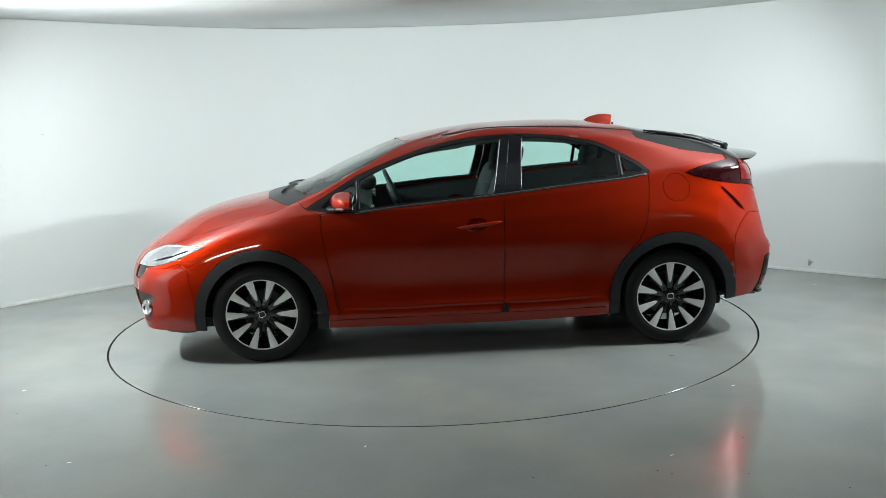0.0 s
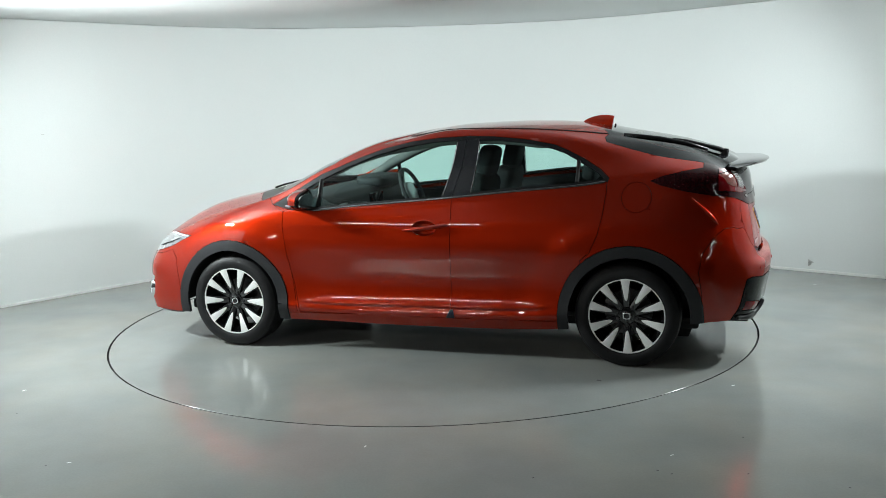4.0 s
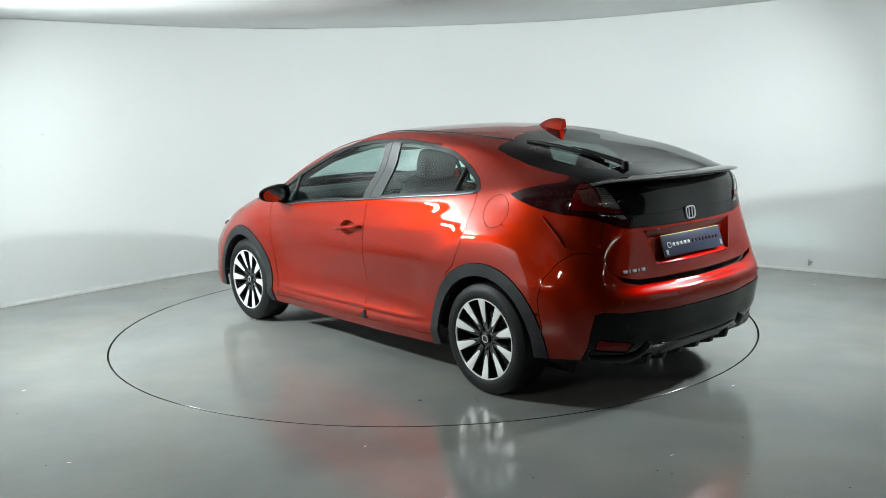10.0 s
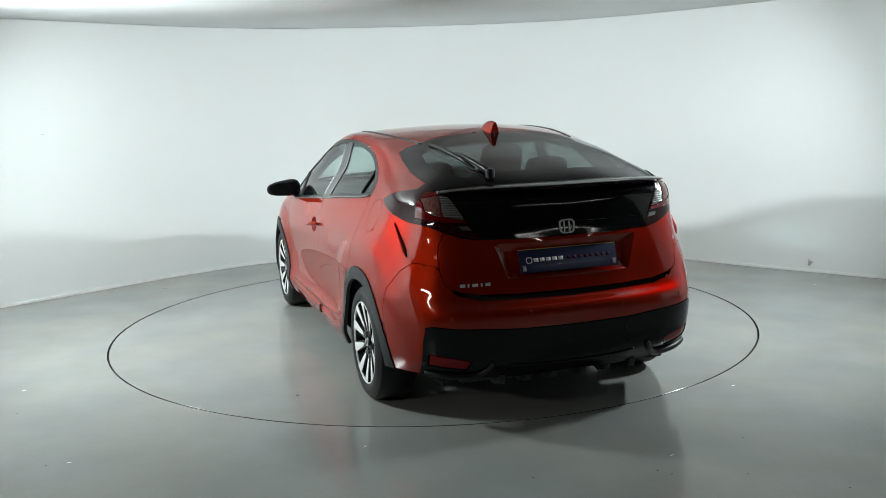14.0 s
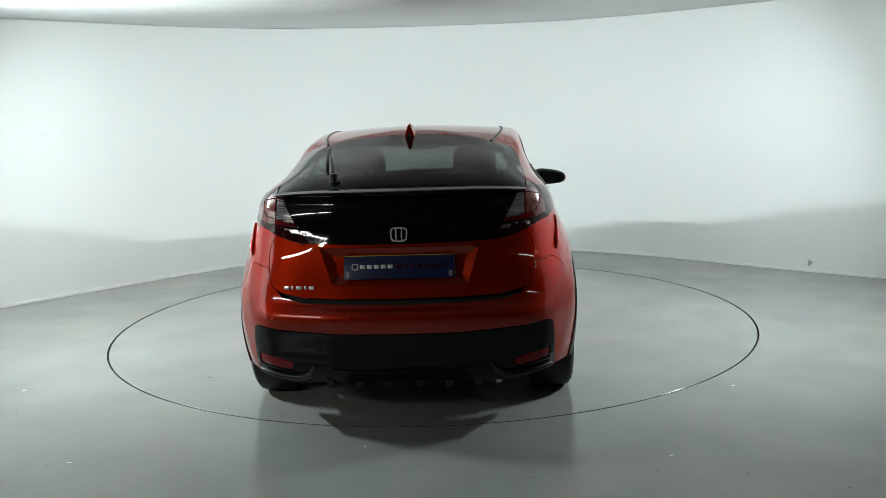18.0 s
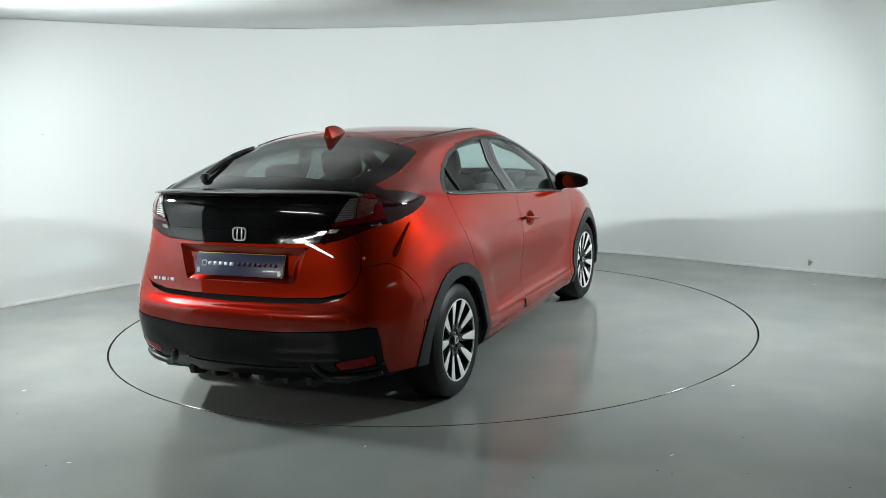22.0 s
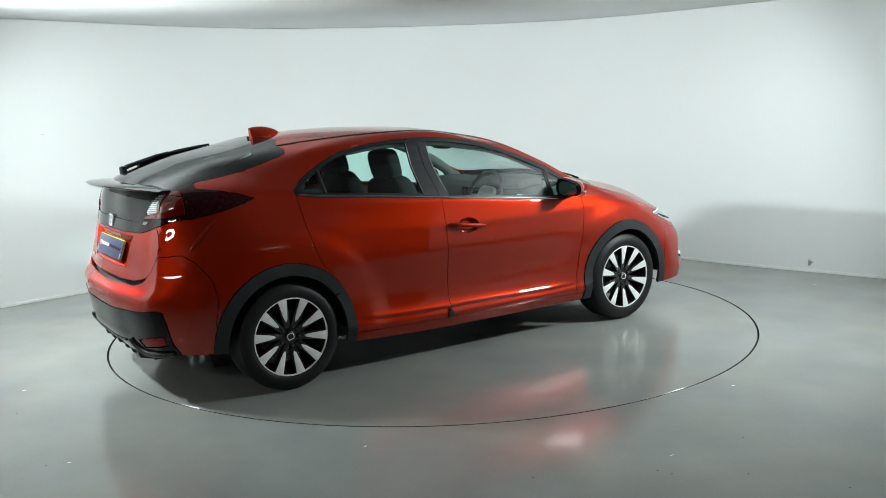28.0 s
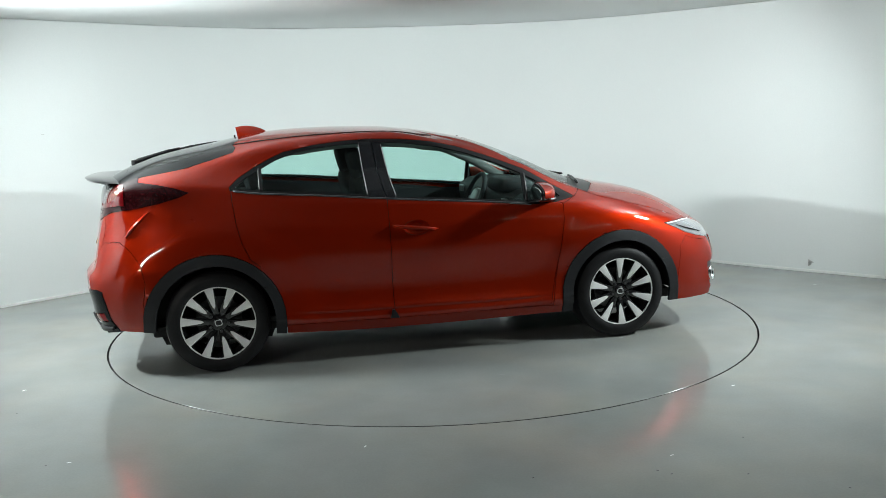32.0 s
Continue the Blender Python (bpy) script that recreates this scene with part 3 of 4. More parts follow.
PILLAR_F = [(-.178, .970), (-.212, 1.15), (-.242, 1.308), (-.298, 1.324), (-.275, 1.15), (-.238, .982)]
PILLAR_R = [(-.242, .983), (-.279, 1.15), (-.302, 1.324), (-.378, 1.322), (-.364, 1.15), (-.350, .996)]
WING = [(.79, .05), (.91, .885), (1.0, .925), (1.06, .975), (1.2, 1.02), (2.4, 1.0), (2.4, .05)]
BONNET = [(2.055, -.01), (2.01, .44), (1.90, .615), (1.72, .675), (1.45, .735), (1.20, .760), (1.11, .738), (1.155, .655), (1.265, .42), (1.31, -.01)]
COWL = [(1.312, -.01), (1.266, .42), (1.156, .655), (1.11, .738), (1.03, .705), (.985, .67), (1.01, .60), (1.084, .40), (1.129, -.01)]

LAMP_WHITE = [(.606, 1.108), (.562, 1.108), (.538, 1.060), (.508, .995), (.54, 1.000), (.602, 1.014)]
LAMP_AMBER = [(.612, 1.106), (.676, 1.094), (.671, 1.040), (.645, 1.022), (.610, 1.014)]
LAMP_REV = [(.544, .968), (.494, .966), (.475, .942), (.525, .946)]
LAMP_LOW = [(.40, .978), (.50, .978), (.60, .984), (.66, .994), (.72, 1.000), (.80, 1.000), (.80, .86), (.40, .86)]
LAMP_TIP = [(-1.40, 1.2), (-1.795, 1.2), (-1.795, .90), (-1.40, .90)]
LAMP_CAP = [(-1.715, 1.120), (-2.10, 1.120), (-2.10, 1.30), (-1.715, 1.30)]
LAMP_FOOT = [(-1.78, 1.000), (-1.84, 1.000), (-1.84, .90), (-1.78, .90)]
CAP_SIDE = [(-1.715, .612), (-2.10, .612), (-2.10, .80), (-1.715, .80)]
HANDLE_CUP = [(-.065 + .080 * math.cos(math.pi * k / 10), .790 + .046 * math.sin(math.pi * k / 10)) for k in range(20)]
PANEL_LOW = [(-.01, .958), (.482, .958), (.435, .900), (.25, .894), (-.01, .892)]
RECESS = [(-.01, .876), (.385, .876), (.37, .84), (.325, .705), (-.01, .70)]
REFL = [(.712, .366), (.62, .352), (.525, .328), (.545, .282), (.712, .310)]
FOG = [(1.985, .415), (2.10, .42), (2.2, .42), (2.2, .24), (2.02, .24), (1.99, .30)]
GRILLE = [(2.03, .585), (2.12, .605), (2.3, .61), (2.3, .49), (2.10, .50), (2.06, .53)]

CUTS = [("side", p) for p in (HOLE_F, HOLE_R, CLAD_F, CLAD_R, PILLAR_F, PILLAR_R, GLASS_F, GLASS_Q, GLASS_R, GLASS_RQ, DLO, FUEL, HANDLE_CUP, LAMP_TIP, LAMP_CAP, LAMP_FOOT, LAMP_SIDE, HEAD_SIDE, FOG, GRILLE, DOOR_F, DOOR_R, BUMP_R_SIDE, BUMP_F_SIDE, SILL, WING)]
CUTS += [("rear", p) for p in (PANEL_LOW, PANEL_REAR, RECESS, GATE_UNDER, GATE_REAR, BUMP_R_REAR)] + [("low", p) for p in (REFL, VALANCE_REAR)] + [("corner", p) for p in (LAMP_WHITE, LAMP_AMBER, LAMP_REV, LAMP_LOW, LAMP_REAR)] + [("top", p) for p in (SCREEN, REAR_CLEAR, REAR_SCREEN, CAP_SIDE, BONNET, COWL, ROOF)]
ORDER = [("side", HOLE_F, "hole"), ("side", HOLE_R, "hole"), ("side", CLAD_F, "clad_f"), ("side", CLAD_R, "clad_r"), ("side", PILLAR_F, "pillar_f"), ("side", PILLAR_R, "pillar_r"), ("side", GLASS_F, "glass_f"), ("side", GLASS_Q, "glass_q"), ("side", GLASS_R, "glass_r"),
         ("side", GLASS_RQ, "glass_rq"), ("side", DLO, "frame"), ("side", FUEL, "fuel"), ("side", HANDLE_CUP, "handle"), ("corner", LAMP_REAR, "lamp"), ("side", LAMP_SIDE, "lamp"), ("side", HEAD_SIDE, "head"), ("rear", PANEL_LOW, "panel_low"), ("rear", PANEL_REAR, "panel"), ("rear", RECESS, "recess"), ("low", REFL, "refl"), ("side", FOG, "fog"), ("side", GRILLE, "grille"),
         ("rear", GATE_UNDER, "under"), ("rear", GATE_REAR, "gate"), ("low", VALANCE_REAR, "valance"), ("side", BUMP_R_SIDE, "bump_r"), ("rear", BUMP_R_REAR, "bump_r"), ("side", BUMP_F_SIDE, "bump_f"),
         ("side", DOOR_F, "door_f"), ("side", DOOR_R, "door_r"), ("side", SILL, "sill"), ("top", SCREEN, "screen"), ("top", REAR_CLEAR, "rear_clear"), ("top", REAR_SCREEN, "rear_screen"), ("top", COWL, "cowl"), ("top", BONNET, "bonnet"), ("top", ROOF, "roof"), ("side", WING, "wing")]


def split_shell():
    bm = shell()
    for view, poly in CUTS:
        cut(bm, view, poly)
    bmesh.ops.remove_doubles(bm, verts=bm.verts[:], dist=0.0016)
    bm.normal_update()
    groups = {}
    for f in bm.faces:
        c = f.calc_center_median()
        key = ""
        for view, poly, name in ORDER:
            i, j = VIEW[view]
            if inside((c[i], c[j]), poly) and faces_view(f, view):
                key = name
                break
        if key == "lamp":
            for poly, name in ((LAMP_WHITE, "lamp_white"), (LAMP_AMBER, "lamp_amber"), (LAMP_REV, "lamp_rev"), (LAMP_LOW, "lamp_tip")):
                if key == "lamp" and faces_view(f, "corner") and inside((c.y, c.z), poly):
                    key = name
            if key == "lamp" and (c.x > -1.795 or c.z > 1.120 or (c.x > -1.84 and c.z < 1.0)):
                key = "lamp_tip"
        if key in ("", "lamp_tip") and c.x < -1.715 and c.z > 1.120:
            key = "lamp_tip" if c.y > 0.612 else "rear_screen"
        if not key:
            key = "bump_f" if c.x > 1.70 and c.z < 0.70 else "quarter"
        groups.setdefault(key, []).append(f)
    return bm, groups


def panel_mesh(bm, faces, mirror=False, both=False, gap=0.0018, lip=0.014, lift=0.0, flare=False):
    """One body panel out of the shell: its edges drawn back by half a shut line and turned in."""
    out = bmesh.new()
    made = {}
    for f in faces:
        vs = []
        for v in f.verts:
            if v not in made:
                made[v] = out.verts.new(v.co + v.normal * lift)
            vs.append(made[v])
        try:
            out.faces.new(vs)
        except ValueError:
            pass
    nor = {made[v]: v.normal.copy() for v in made}
    was = {made[v]: v.co.copy() for v in made}
    out.normal_update()
    rim = [e for e in out.edges if len(e.link_faces) == 1 and not all(abs(v.co.y) < 1e-4 for v in e.verts)]
    move = {}
    for e in rim:
        f = e.link_faces[0]
        d = (e.verts[1].co - e.verts[0].co)
        if d.length < 1e-7:
            continue
        side = f.normal.cross(d).normalized()
        if side.dot(f.calc_center_median() - e.verts[0].co) < 0:
            side = -side
        for v in e.verts:
            move[v] = move.get(v, Vector()) + side
    for v, d in move.items():
        if d.length > 1e-6:
            d = d.normalized() * gap
            if abs(v.co.y) < 1e-4:
                d.y = 0
            v.co += d
    if lip:
        twin = {}
        for e in rim:
            for v in e.verts:
                if v not in twin:
                    twin[v] = out.verts.new(was[v] if flare else v.co - nor[v] * lip)
        for e in rim:
            a, b = e.verts
            if e.link_faces[0].loops:
                for lp in e.link_faces[0].loops:
                    if lp.edge == e:
                        a, b = lp.vert, lp.link_loop_next.vert
            try:
                out.faces.new((b, a, twin[a], twin[b]))
                e.smooth = False
            except ValueError:
                pass
    if mirror or both:
        src = out.copy() if both else None
        for v in out.verts:
            v.co.y = -v.co.y
        bmesh.ops.reverse_faces(out, faces=out.faces[:])
        if both:
            out = joined(src, out)
            bmesh.ops.remove_doubles(out, verts=[v for v in out.verts if abs(v.co.y) < 1e-4], dist=2e-4)
    return out


BM, GROUPS = split_shell()


def one(name, key, mat, parent=car, label="", **kw):
    return part(name, panel_mesh(BM, GROUPS.get(key, []), both=True, **kw), mat, parent, label)


roof = one("roof", "roof", PAINT)
one("headlining", "roof", LINING, roof, "grey fabric headlining", lift=-0.03, lip=0.0)
one("bonnet", "bonnet", PAINT)
one("windscreen", "screen", SCREEN_GLASS, lip=0.0)
frit = one("rear_window", "rear_screen", FRIT, label="black-bordered rear window", gap=0.0008)
one("rear_pane", "rear_clear", REAR_GLASS, frit, "dark tinted rear glass", lip=0.0, gap=0.0)
one("cowl", "cowl", TRIM)
tailgate = one("tailgate", "gate", PAINT)
one("tailgate_panel", "panel", BLACK_GLOSS, tailgate, "gloss black panel between the rear lamps", gap=0.0006)
one("lower_panel", "panel_low", BLACK_GLOSS, tailgate, "gloss black lower panel with a crease", gap=0.0012, lift=0.003)
one("plate_recess", "recess", PAINT, tailgate, "red recess round the number plate", lift=-0.028, gap=0.036, flare=True)
# Sunken black sheet paints the shade below the tailgate edge; the body there is red.
one("tailgate_shade", "under", DARK, tailgate, "black sheet that paints the shade under the tailgate", lift=-0.035, lip=0.0, gap=-0.012)
rear_bumper = one("rear_bumper", "bump_r", PAINT)
one("valance", "valance", VALANCE, rear_bumper, "black lower bumper valance", lift=0.004)
front_bumper = one("front_bumper", "bump_f", PAINT, gap=0.0008)
for flip in (False, True):
    def half(name, key, mat, parent=car, label="", **kw):
        return part(name, panel_mesh(BM, GROUPS.get(key, []), mirror=flip, **kw), mat, parent, label)
    half("front_wing", "wing", PAINT)
    quarter = half("quarter_panel", "quarter", PAINT)
    half("fuel_flap" if not flip else "quarter_patch", "fuel", PAINT, quarter, gap=0.0011 if not flip else -0.0017, lip=0.014 if not flip else 0.0)
    half("sill", "sill", PAINT)
    for key in ("clad_f", "clad_r"):
        half("wheel_arch_cladding", key, CLAD, car, "matt black plastic wheel-arch cladding", lift=0.006, lip=0.02)
    fd = half("front_door", "door_f", PAINT)
    rd = half("rear_door", "door_r", PAINT)
    half("window_frame", "frame", TRIM, car, "black window surround", gap=0.0008)
    half("pillar_cover", "pillar_f", PILLAR, fd, "satin black pillar cover", gap=0.0012)
    half("pillar_cover", "pillar_r", PILLAR, rd, "satin black pillar cover", gap=0.0012)
    half("door_window", "glass_f", SIDE_GLASS, fd, "clear door glass", lip=0.0, lift=-0.004, gap=0.0)
    half("quarter_light", "glass_q", SIDE_GLASS, fd, "small fixed pane", lip=0.0, lift=-0.004, gap=0.0)
    half("door_window", "glass_r", SIDE_GLASS, rd, "clear door glass", lip=0.0, lift=-0.004, gap=0.0)
    half("quarter_light", "glass_rq", SIDE_GLASS, rd, "small fixed pane", lip=0.0, lift=-0.004, gap=0.0)
    lamp = half("tail_lamp", "lamp", LAMP_RED, car, "red lens of the tail lamp", lift=0.008)
    half("lamp_tip", "lamp_tip", LAMP_SMOKE, lamp, "dark smoked end of the lamp", gap=0.0004, lift=0.004)
    half("lamp_insert", "lamp_white", LAMP_GREY, lamp, "clear ribbed lens", gap=0.002, lift=0.004)
    half("indicator", "lamp_amber", LAMP_AMBER_GLASS, lamp, "pale amber indicator lens", gap=0.001, lift=0.005)
    half("reversing_lens", "lamp_rev", LAMP_GREY, lamp, "small clear lens", gap=0.002, lift=0.006)
    half("reflector", "refl", REFLECTOR, rear_bumper, "red reflector", gap=0.004)
    half("fog_housing", "fog", CLAD, front_bumper, "black fog lamp housing", lift=-0.012)
    half("grille_end", "grille", BLACK_GLOSS, front_bumper, "gloss black grille end", lift=-0.006)
    half("handle_recess", "handle", PAINT, fd, "dished handle recess", lift=-0.024, gap=0.016, flare=True)
    half("door_trim", "door_f", DASH, fd, "dark inner door trim", lift=-0.055, lip=0.0)
    half("door_trim", "door_r", DASH, rd, "dark inner door trim", lift=-0.055, lip=0.0)
    half("inner_trim", "quarter", DASH, quarter, "dark inner trim", lift=-0.04, lip=0.0)
    half("headlamp", "head", LAMP_CLEAR, car, "clear headlamp lens")

# Underbody and wheel housings.
part("floor_pan", box(-1.70, 1.75, -0.66, 0.66, 0.17, 0.24, 0.02), DARK, car)


def ring_plate(w, h, band, thick):
    """A flat rounded frame, lying in its XY plane."""
    bm = bmesh.new()
    n = 28
    rows = []
    for k, z in ((1.0, 0.0), (1.0, thick), (1 - band / w, thick), (1 - band / w, 0.0)):
        row = []
        for i in range(n):
            a = 2 * math.pi * i / n
            c, s_ = math.cos(a), math.sin(a)
            q = (abs(c) ** 4 + abs(s_) ** 4) ** -0.25
            row.append(bm.verts.new((w * k * c * q * (1 + 0.06 * s_), h * (k if k == 1 else 1 - band / h) * s_ * q, z)))
        rows.append(row)
    for p, q in zip(rows, rows[1:] + rows[:1]):
        for i in range(n):
            bm.faces.new((p[i], p[(i + 1) % n], q[(i + 1) % n], q[i]))
    bmesh.ops.recalc_face_normals(bm, faces=bm.faces[:])
    return sharp(bm, 40)


def wheel():
    """A ten-spoke alloy wheel about the Y axis, its face to +Y at y = 0."""
    w = new("wheel")
    R = 0.3094
    part("tyre", lathe([(0.218, -0.002), (0.226, 0.004), (0.248, 0.010), (0.278, 0.006), (R - 0.008, -0.012), (R, -0.034), (R, -0.185), (R - 0.010, -0.205), (0.25, -0.222), (0.215, -0.21)], 64), RUBBER, w)
    rim = part("rim", lathe([(0.219, -0.21), (0.212, -0.20), (0.190, -0.17), (0.195, -0.05), (0.212, -0.020), (0.216, -0.004), (0.222, 0.000), (0.2235, -0.006)], 64), WHEEL_BLACK, w)
    part("rim_lip", lathe([(0.2155, -0.004), (0.2165, 0.0035), (0.2215, 0.0045), (0.2240, 0.001)], 64), ALLOY, rim, "bright machined rim edge")
    part("hub", lathe([(0.0, -0.028), (0.05, -0.028), (0.070, -0.034), (0.075, -0.05), (0.07, -0.10), (0.0, -0.10)], 40), WHEEL_BLACK, rim)
    part("brake_disc", lathe([(0.06, -0.125), (0.140, -0.125), (0.140, -0.150), (0.06, -0.150)], 40), STEEL, w)
    for k in range(10):
        a = math.pi / 2 + 2 * math.pi * k / 10
        m = Matrix.Rotation(-a, 4, "Y")
        sp = prism([(0.052, -0.016), (0.052, 0.016), (0.215, 0.030), (0.215, -0.030)], -0.052, -0.022, "Y", 0.003)
        for v in sp.verts:
            v.co.y += max(0, v.co.x - 0.07) * 0.16
        bmesh.ops.transform(sp, matrix=m, verts=sp.verts)
        spoke = part("spoke", sp, WHEEL_BLACK, rim)
        face = prism([(0.086, 0.0), (0.100, 0.0090), (0.125, 0.0135), (0.165, 0.0190), (0.2150, 0.0265), (0.2170, 0.0), (0.2150, -0.0265), (0.165, -0.0190), (0.125, -0.0135), (0.100, -0.0085)], -0.025, -0.0195, "Y", 0.001)
        for v in face.verts:
            v.co.y += max(0, v.co.x - 0.07) * 0.16
        bmesh.ops.transform(face, matrix=m, verts=face.verts)
        part("spoke_face", face, ALLOY, rim, "bright machined spoke face")
    for k in range(5):
        a = math.pi / 2 + 2 * math.pi * (k + 0.5) / 5
        nut = lathe([(0.0, -0.012), (0.007, -0.012), (0.0095, -0.016), (0.0095, -0.036)], 10)
        bmesh.ops.translate(nut, verts=nut.verts, vec=(0.056 * math.cos(a), 0, 0.056 * math.sin(a)))
        part("wheel_nut", nut, STEEL, rim)
    cap = part("centre_cap", lathe([(0.0, -0.013), (0.024, -0.014), (0.029, -0.018), (0.030, -0.03)], 28), WHEEL_BLACK, rim)
    part("cap_emblem", ring_plate(0.021, 0.019, 0.004, 0.003), BADGE, cap, "plain bright emblem").matrix_basis = pose(0, -0.0125, 0, -90)
    return w


base_wheel = wheel()
base_wheel.parent = car
base_wheel.matrix_basis = pose(FRONT_X, 0.862, 0.2814, 0, 18, 0)
for x, y, turn, spin in ((REAR_X, 0.862, 0, 2), (FRONT_X, -0.862, 180, 2), (REAR_X, -0.862, 180, 12)):
    copy_thing(base_wheel, pose(x, y, 0.2814, 0, 0, turn) @ pose(0, 0, 0, 0, spin, 0))


# ---- fittings on the body ----
TREE = BVHTree.FromBMesh(BM)


def on(view, a, b, lift=0.0):
    """The point of the body seen from the side, the rear or above, lifted off along its normal."""
    o, d = {"side": ((a, 3, b), (0, -1, 0)), "rear": ((-4, a, b), (1, 0, 0)), "top": ((a, b, 3), (0, 0, -1))}[view]
    p, n, _, _ = TREE.ray_cast(Vector(o), Vector(d))
    return p + n * lift, n


def line_on(view, pts, lift, radius, mirror=False, sides=8, flat=1.0, n=6):
    """A slim bar lying along the body."""
    path = []
    for q in smooth_path(pts, n):
        p, _ = on(view, q[0], q[1], lift)
        path.append(Vector((p.x, -p.y, p.z)) if mirror else p)
    return tube(path, radius, sides, flat)


def flip_y(bm):
    for v in bm.verts:
        v.co.y = -v.co.y
    bmesh.ops.reverse_faces(bm, faces=bm.faces[:])
    return bm


# Shark-fin aerial and washer jet on the roof.
def fin():
    bm = bmesh.new()
    rows = []
    for t in range(13):
        u = t / 12
        x = -0.925 - 0.19 * u
        h = 0.062 * math.sin(math.pi / 2 * min(1, u / 0.88)) ** 0.85
        base, w = on("top", x, 0.0)[0].z, 0.032 * math.sin(math.pi * min(1, 0.12 + 0.6 * u)) + 0.003
        rows.append([bm.verts.new((x - 0.012 * k * u, s * w * (1 - k) ** 0.7 + s * 0.004 * k, base - 0.004 + (h + 0.005) * k)) for s, k in ((1, 0), (1, .45), (1, .85), (1, 1), (-1, 1), (-1, .85), (-1, .45), (-1, 0))])
    for p, q in zip(rows, rows[1:]):
        for i in range(7):
            bm.faces.new((p[i], p[i + 1], q[i + 1], q[i]))
    bm.faces.new(rows[-1])
    bmesh.ops.recalc_face_normals(bm, faces=bm.faces[:])
    return sharp(bm, 60)


aerial = part("aerial", fin(), PAINT, car, "red shark-fin aerial")
part("washer_jet", placed(box(-0.006, 0.006, -0.007, 0.007, 0, 0.016, 0.003), Matrix.Translation(on("top", -1.135, 0.0)[0])), TRIM, aerial)

# Rear spoiler with its brake lamp.
def spoiler():
    bm = bmesh.new()
    rows = []
    for k in range(-20, 21):
        e = abs(k) / 20
        y = 0.612 * k / 20
        back = -2.095 + 0.195 * e ** 2.6
        front = -1.83 + 0.03 * e ** 2
        z = 1.152 - 0.024 * e ** 4
        drop = 1 - 0.75 * e ** 6
        rows.append([bm.verts.new(q) for q in ((front, y, z - 0.014), (front - 0.04, y, z + 0.003), ((front + back) / 2 - 0.02, y, z + 0.005), (back + 0.015, y, z + 0.003), (back, y, z - 0.002), (back + 0.010, y, z - 0.002 - 0.012 * drop), ((front + back) / 2 - 0.02, y, z - 0.034 * drop), (front - 0.03, y, z - 0.06 * drop))])
    for p, q in zip(rows, rows[1:]):
        for i in range(8):
            j = (i + 1) % 8
            bm.faces.new((p[i], p[j], q[j], q[i]))
    bm.faces.new(rows[0])
    bm.faces.new(rows[-1])
    bmesh.ops.recalc_face_normals(bm, faces=bm.faces[:])
    return sharp(bm, 50)


wing = part("spoiler", spoiler(), BLACK_GLOSS, tailgate, "gloss black rear spoiler")
part("brake_lamp", box(-2.045, -2.030, -0.16, 0.16, 1.128, 1.139, 0.003), LAMP_RED, wing, "slim red high brake lamp")

# Rear wiper.
def over_glass(pts):
    return [on("top", x, y, lift)[0] for x, y, lift in pts]


pivot = over_glass([(-1.83, .325, 0.0)])[0]
wiper = part("wiper_arm", joined(tube(over_glass([(-1.84, .325, .018), (-1.79, .333, .022), (-1.70, .352, .020), (-1.60, .372, .018), (-1.52, .388, .015)]), [0.017, 0.015, 0.012, 0.010, 0.008], 8), placed(lathe([(0, -.01), (0.024, -.01), (0.022, 0.035), (0, 0.040)], 16, "Z"), Matrix.Translation(pivot))), TRIM, car, "black rear wiper arm")
part("wiper_blade", tube(over_glass([(-1.73, .372, .007), (-1.60, .392, .009), (-1.46, .410, .010), (-1.34, .424, .009), (-1.235, .434, .007)]), [0.007, 0.011, 0.012, 0.010, 0.006], 6), TRIM, wiper, "black rear wiper blade")

# Number plate, emblem and name badge.
def slab(y0, y1, z0, z1, depth, thick=0.002, bevel=0.0):
    """A thin slab on the slanted plate, y to the car's left, z along its height from its middle."""
    return box(y0, y1, z0, z1, depth, depth + thick, bevel)


plate_pose = Matrix.Translation((-2.018, 0, .783)) @ Matrix.Rotation(radians(19), 4, "Y") @ Matrix(((0, 0, -1, 0), (-1, 0, 0, 0), (0, 1, 0, 0), (0, 0, 0, 1)))
plate = part("number_plate", slab(-.264, .264, -.057, .057, 0, 0.005, 0.0015), YELLOW, tailgate, "yellow plate behind a blue cover")
plate.matrix_basis = plate_pose
part("plate_cover", slab(-.266, .262, -.059, .053, 0.0055, 0.003, 0.001), PLATE, plate, "dark blue show plate")
for k in range(5):
    part("plate_print", slab(-.189 + .033 * k, -.189 + .033 * k + .025, -.008, .010, 0.0086, 0.0004), INK_WHITE, plate, "plain white bar" if k == 0 else "")
part("plate_emblem", placed(ring_plate(0.016, 0.015, 0.004, 0.001), Matrix.Translation((-.213, .001, 0.009))), INK_WHITE, plate, "plain white emblem frame")
for k in range(8):
    part("plate_letter", slab(-.011 + .031 * k, -.011 + .031 * k + .018, -.007, .009, 0.0086, 0.0004), INK_RED, plate, "dark red bar" if k == 0 else "")
for s_ in (-1, 1):
    part("plate_tab", slab(.243 * s_ - .009, .243 * s_ + .009, -.050, -.022, 0.0085, 0.002, 0.0008), SILVER, plate, "bright corner tab" if s_ > 0 else "")
p0, n0 = on("rear", 0.0, .935, 0.006)
emblem = part("emblem", joined(ring_plate(0.041, 0.035, 0.007, 0.006), box(-.017, -.010, -.027, .027, 0, .005, 0.002), box(.010, .017, -.027, .027, 0, .005, 0.002)), BADGE, tailgate, "plain bright emblem frame")
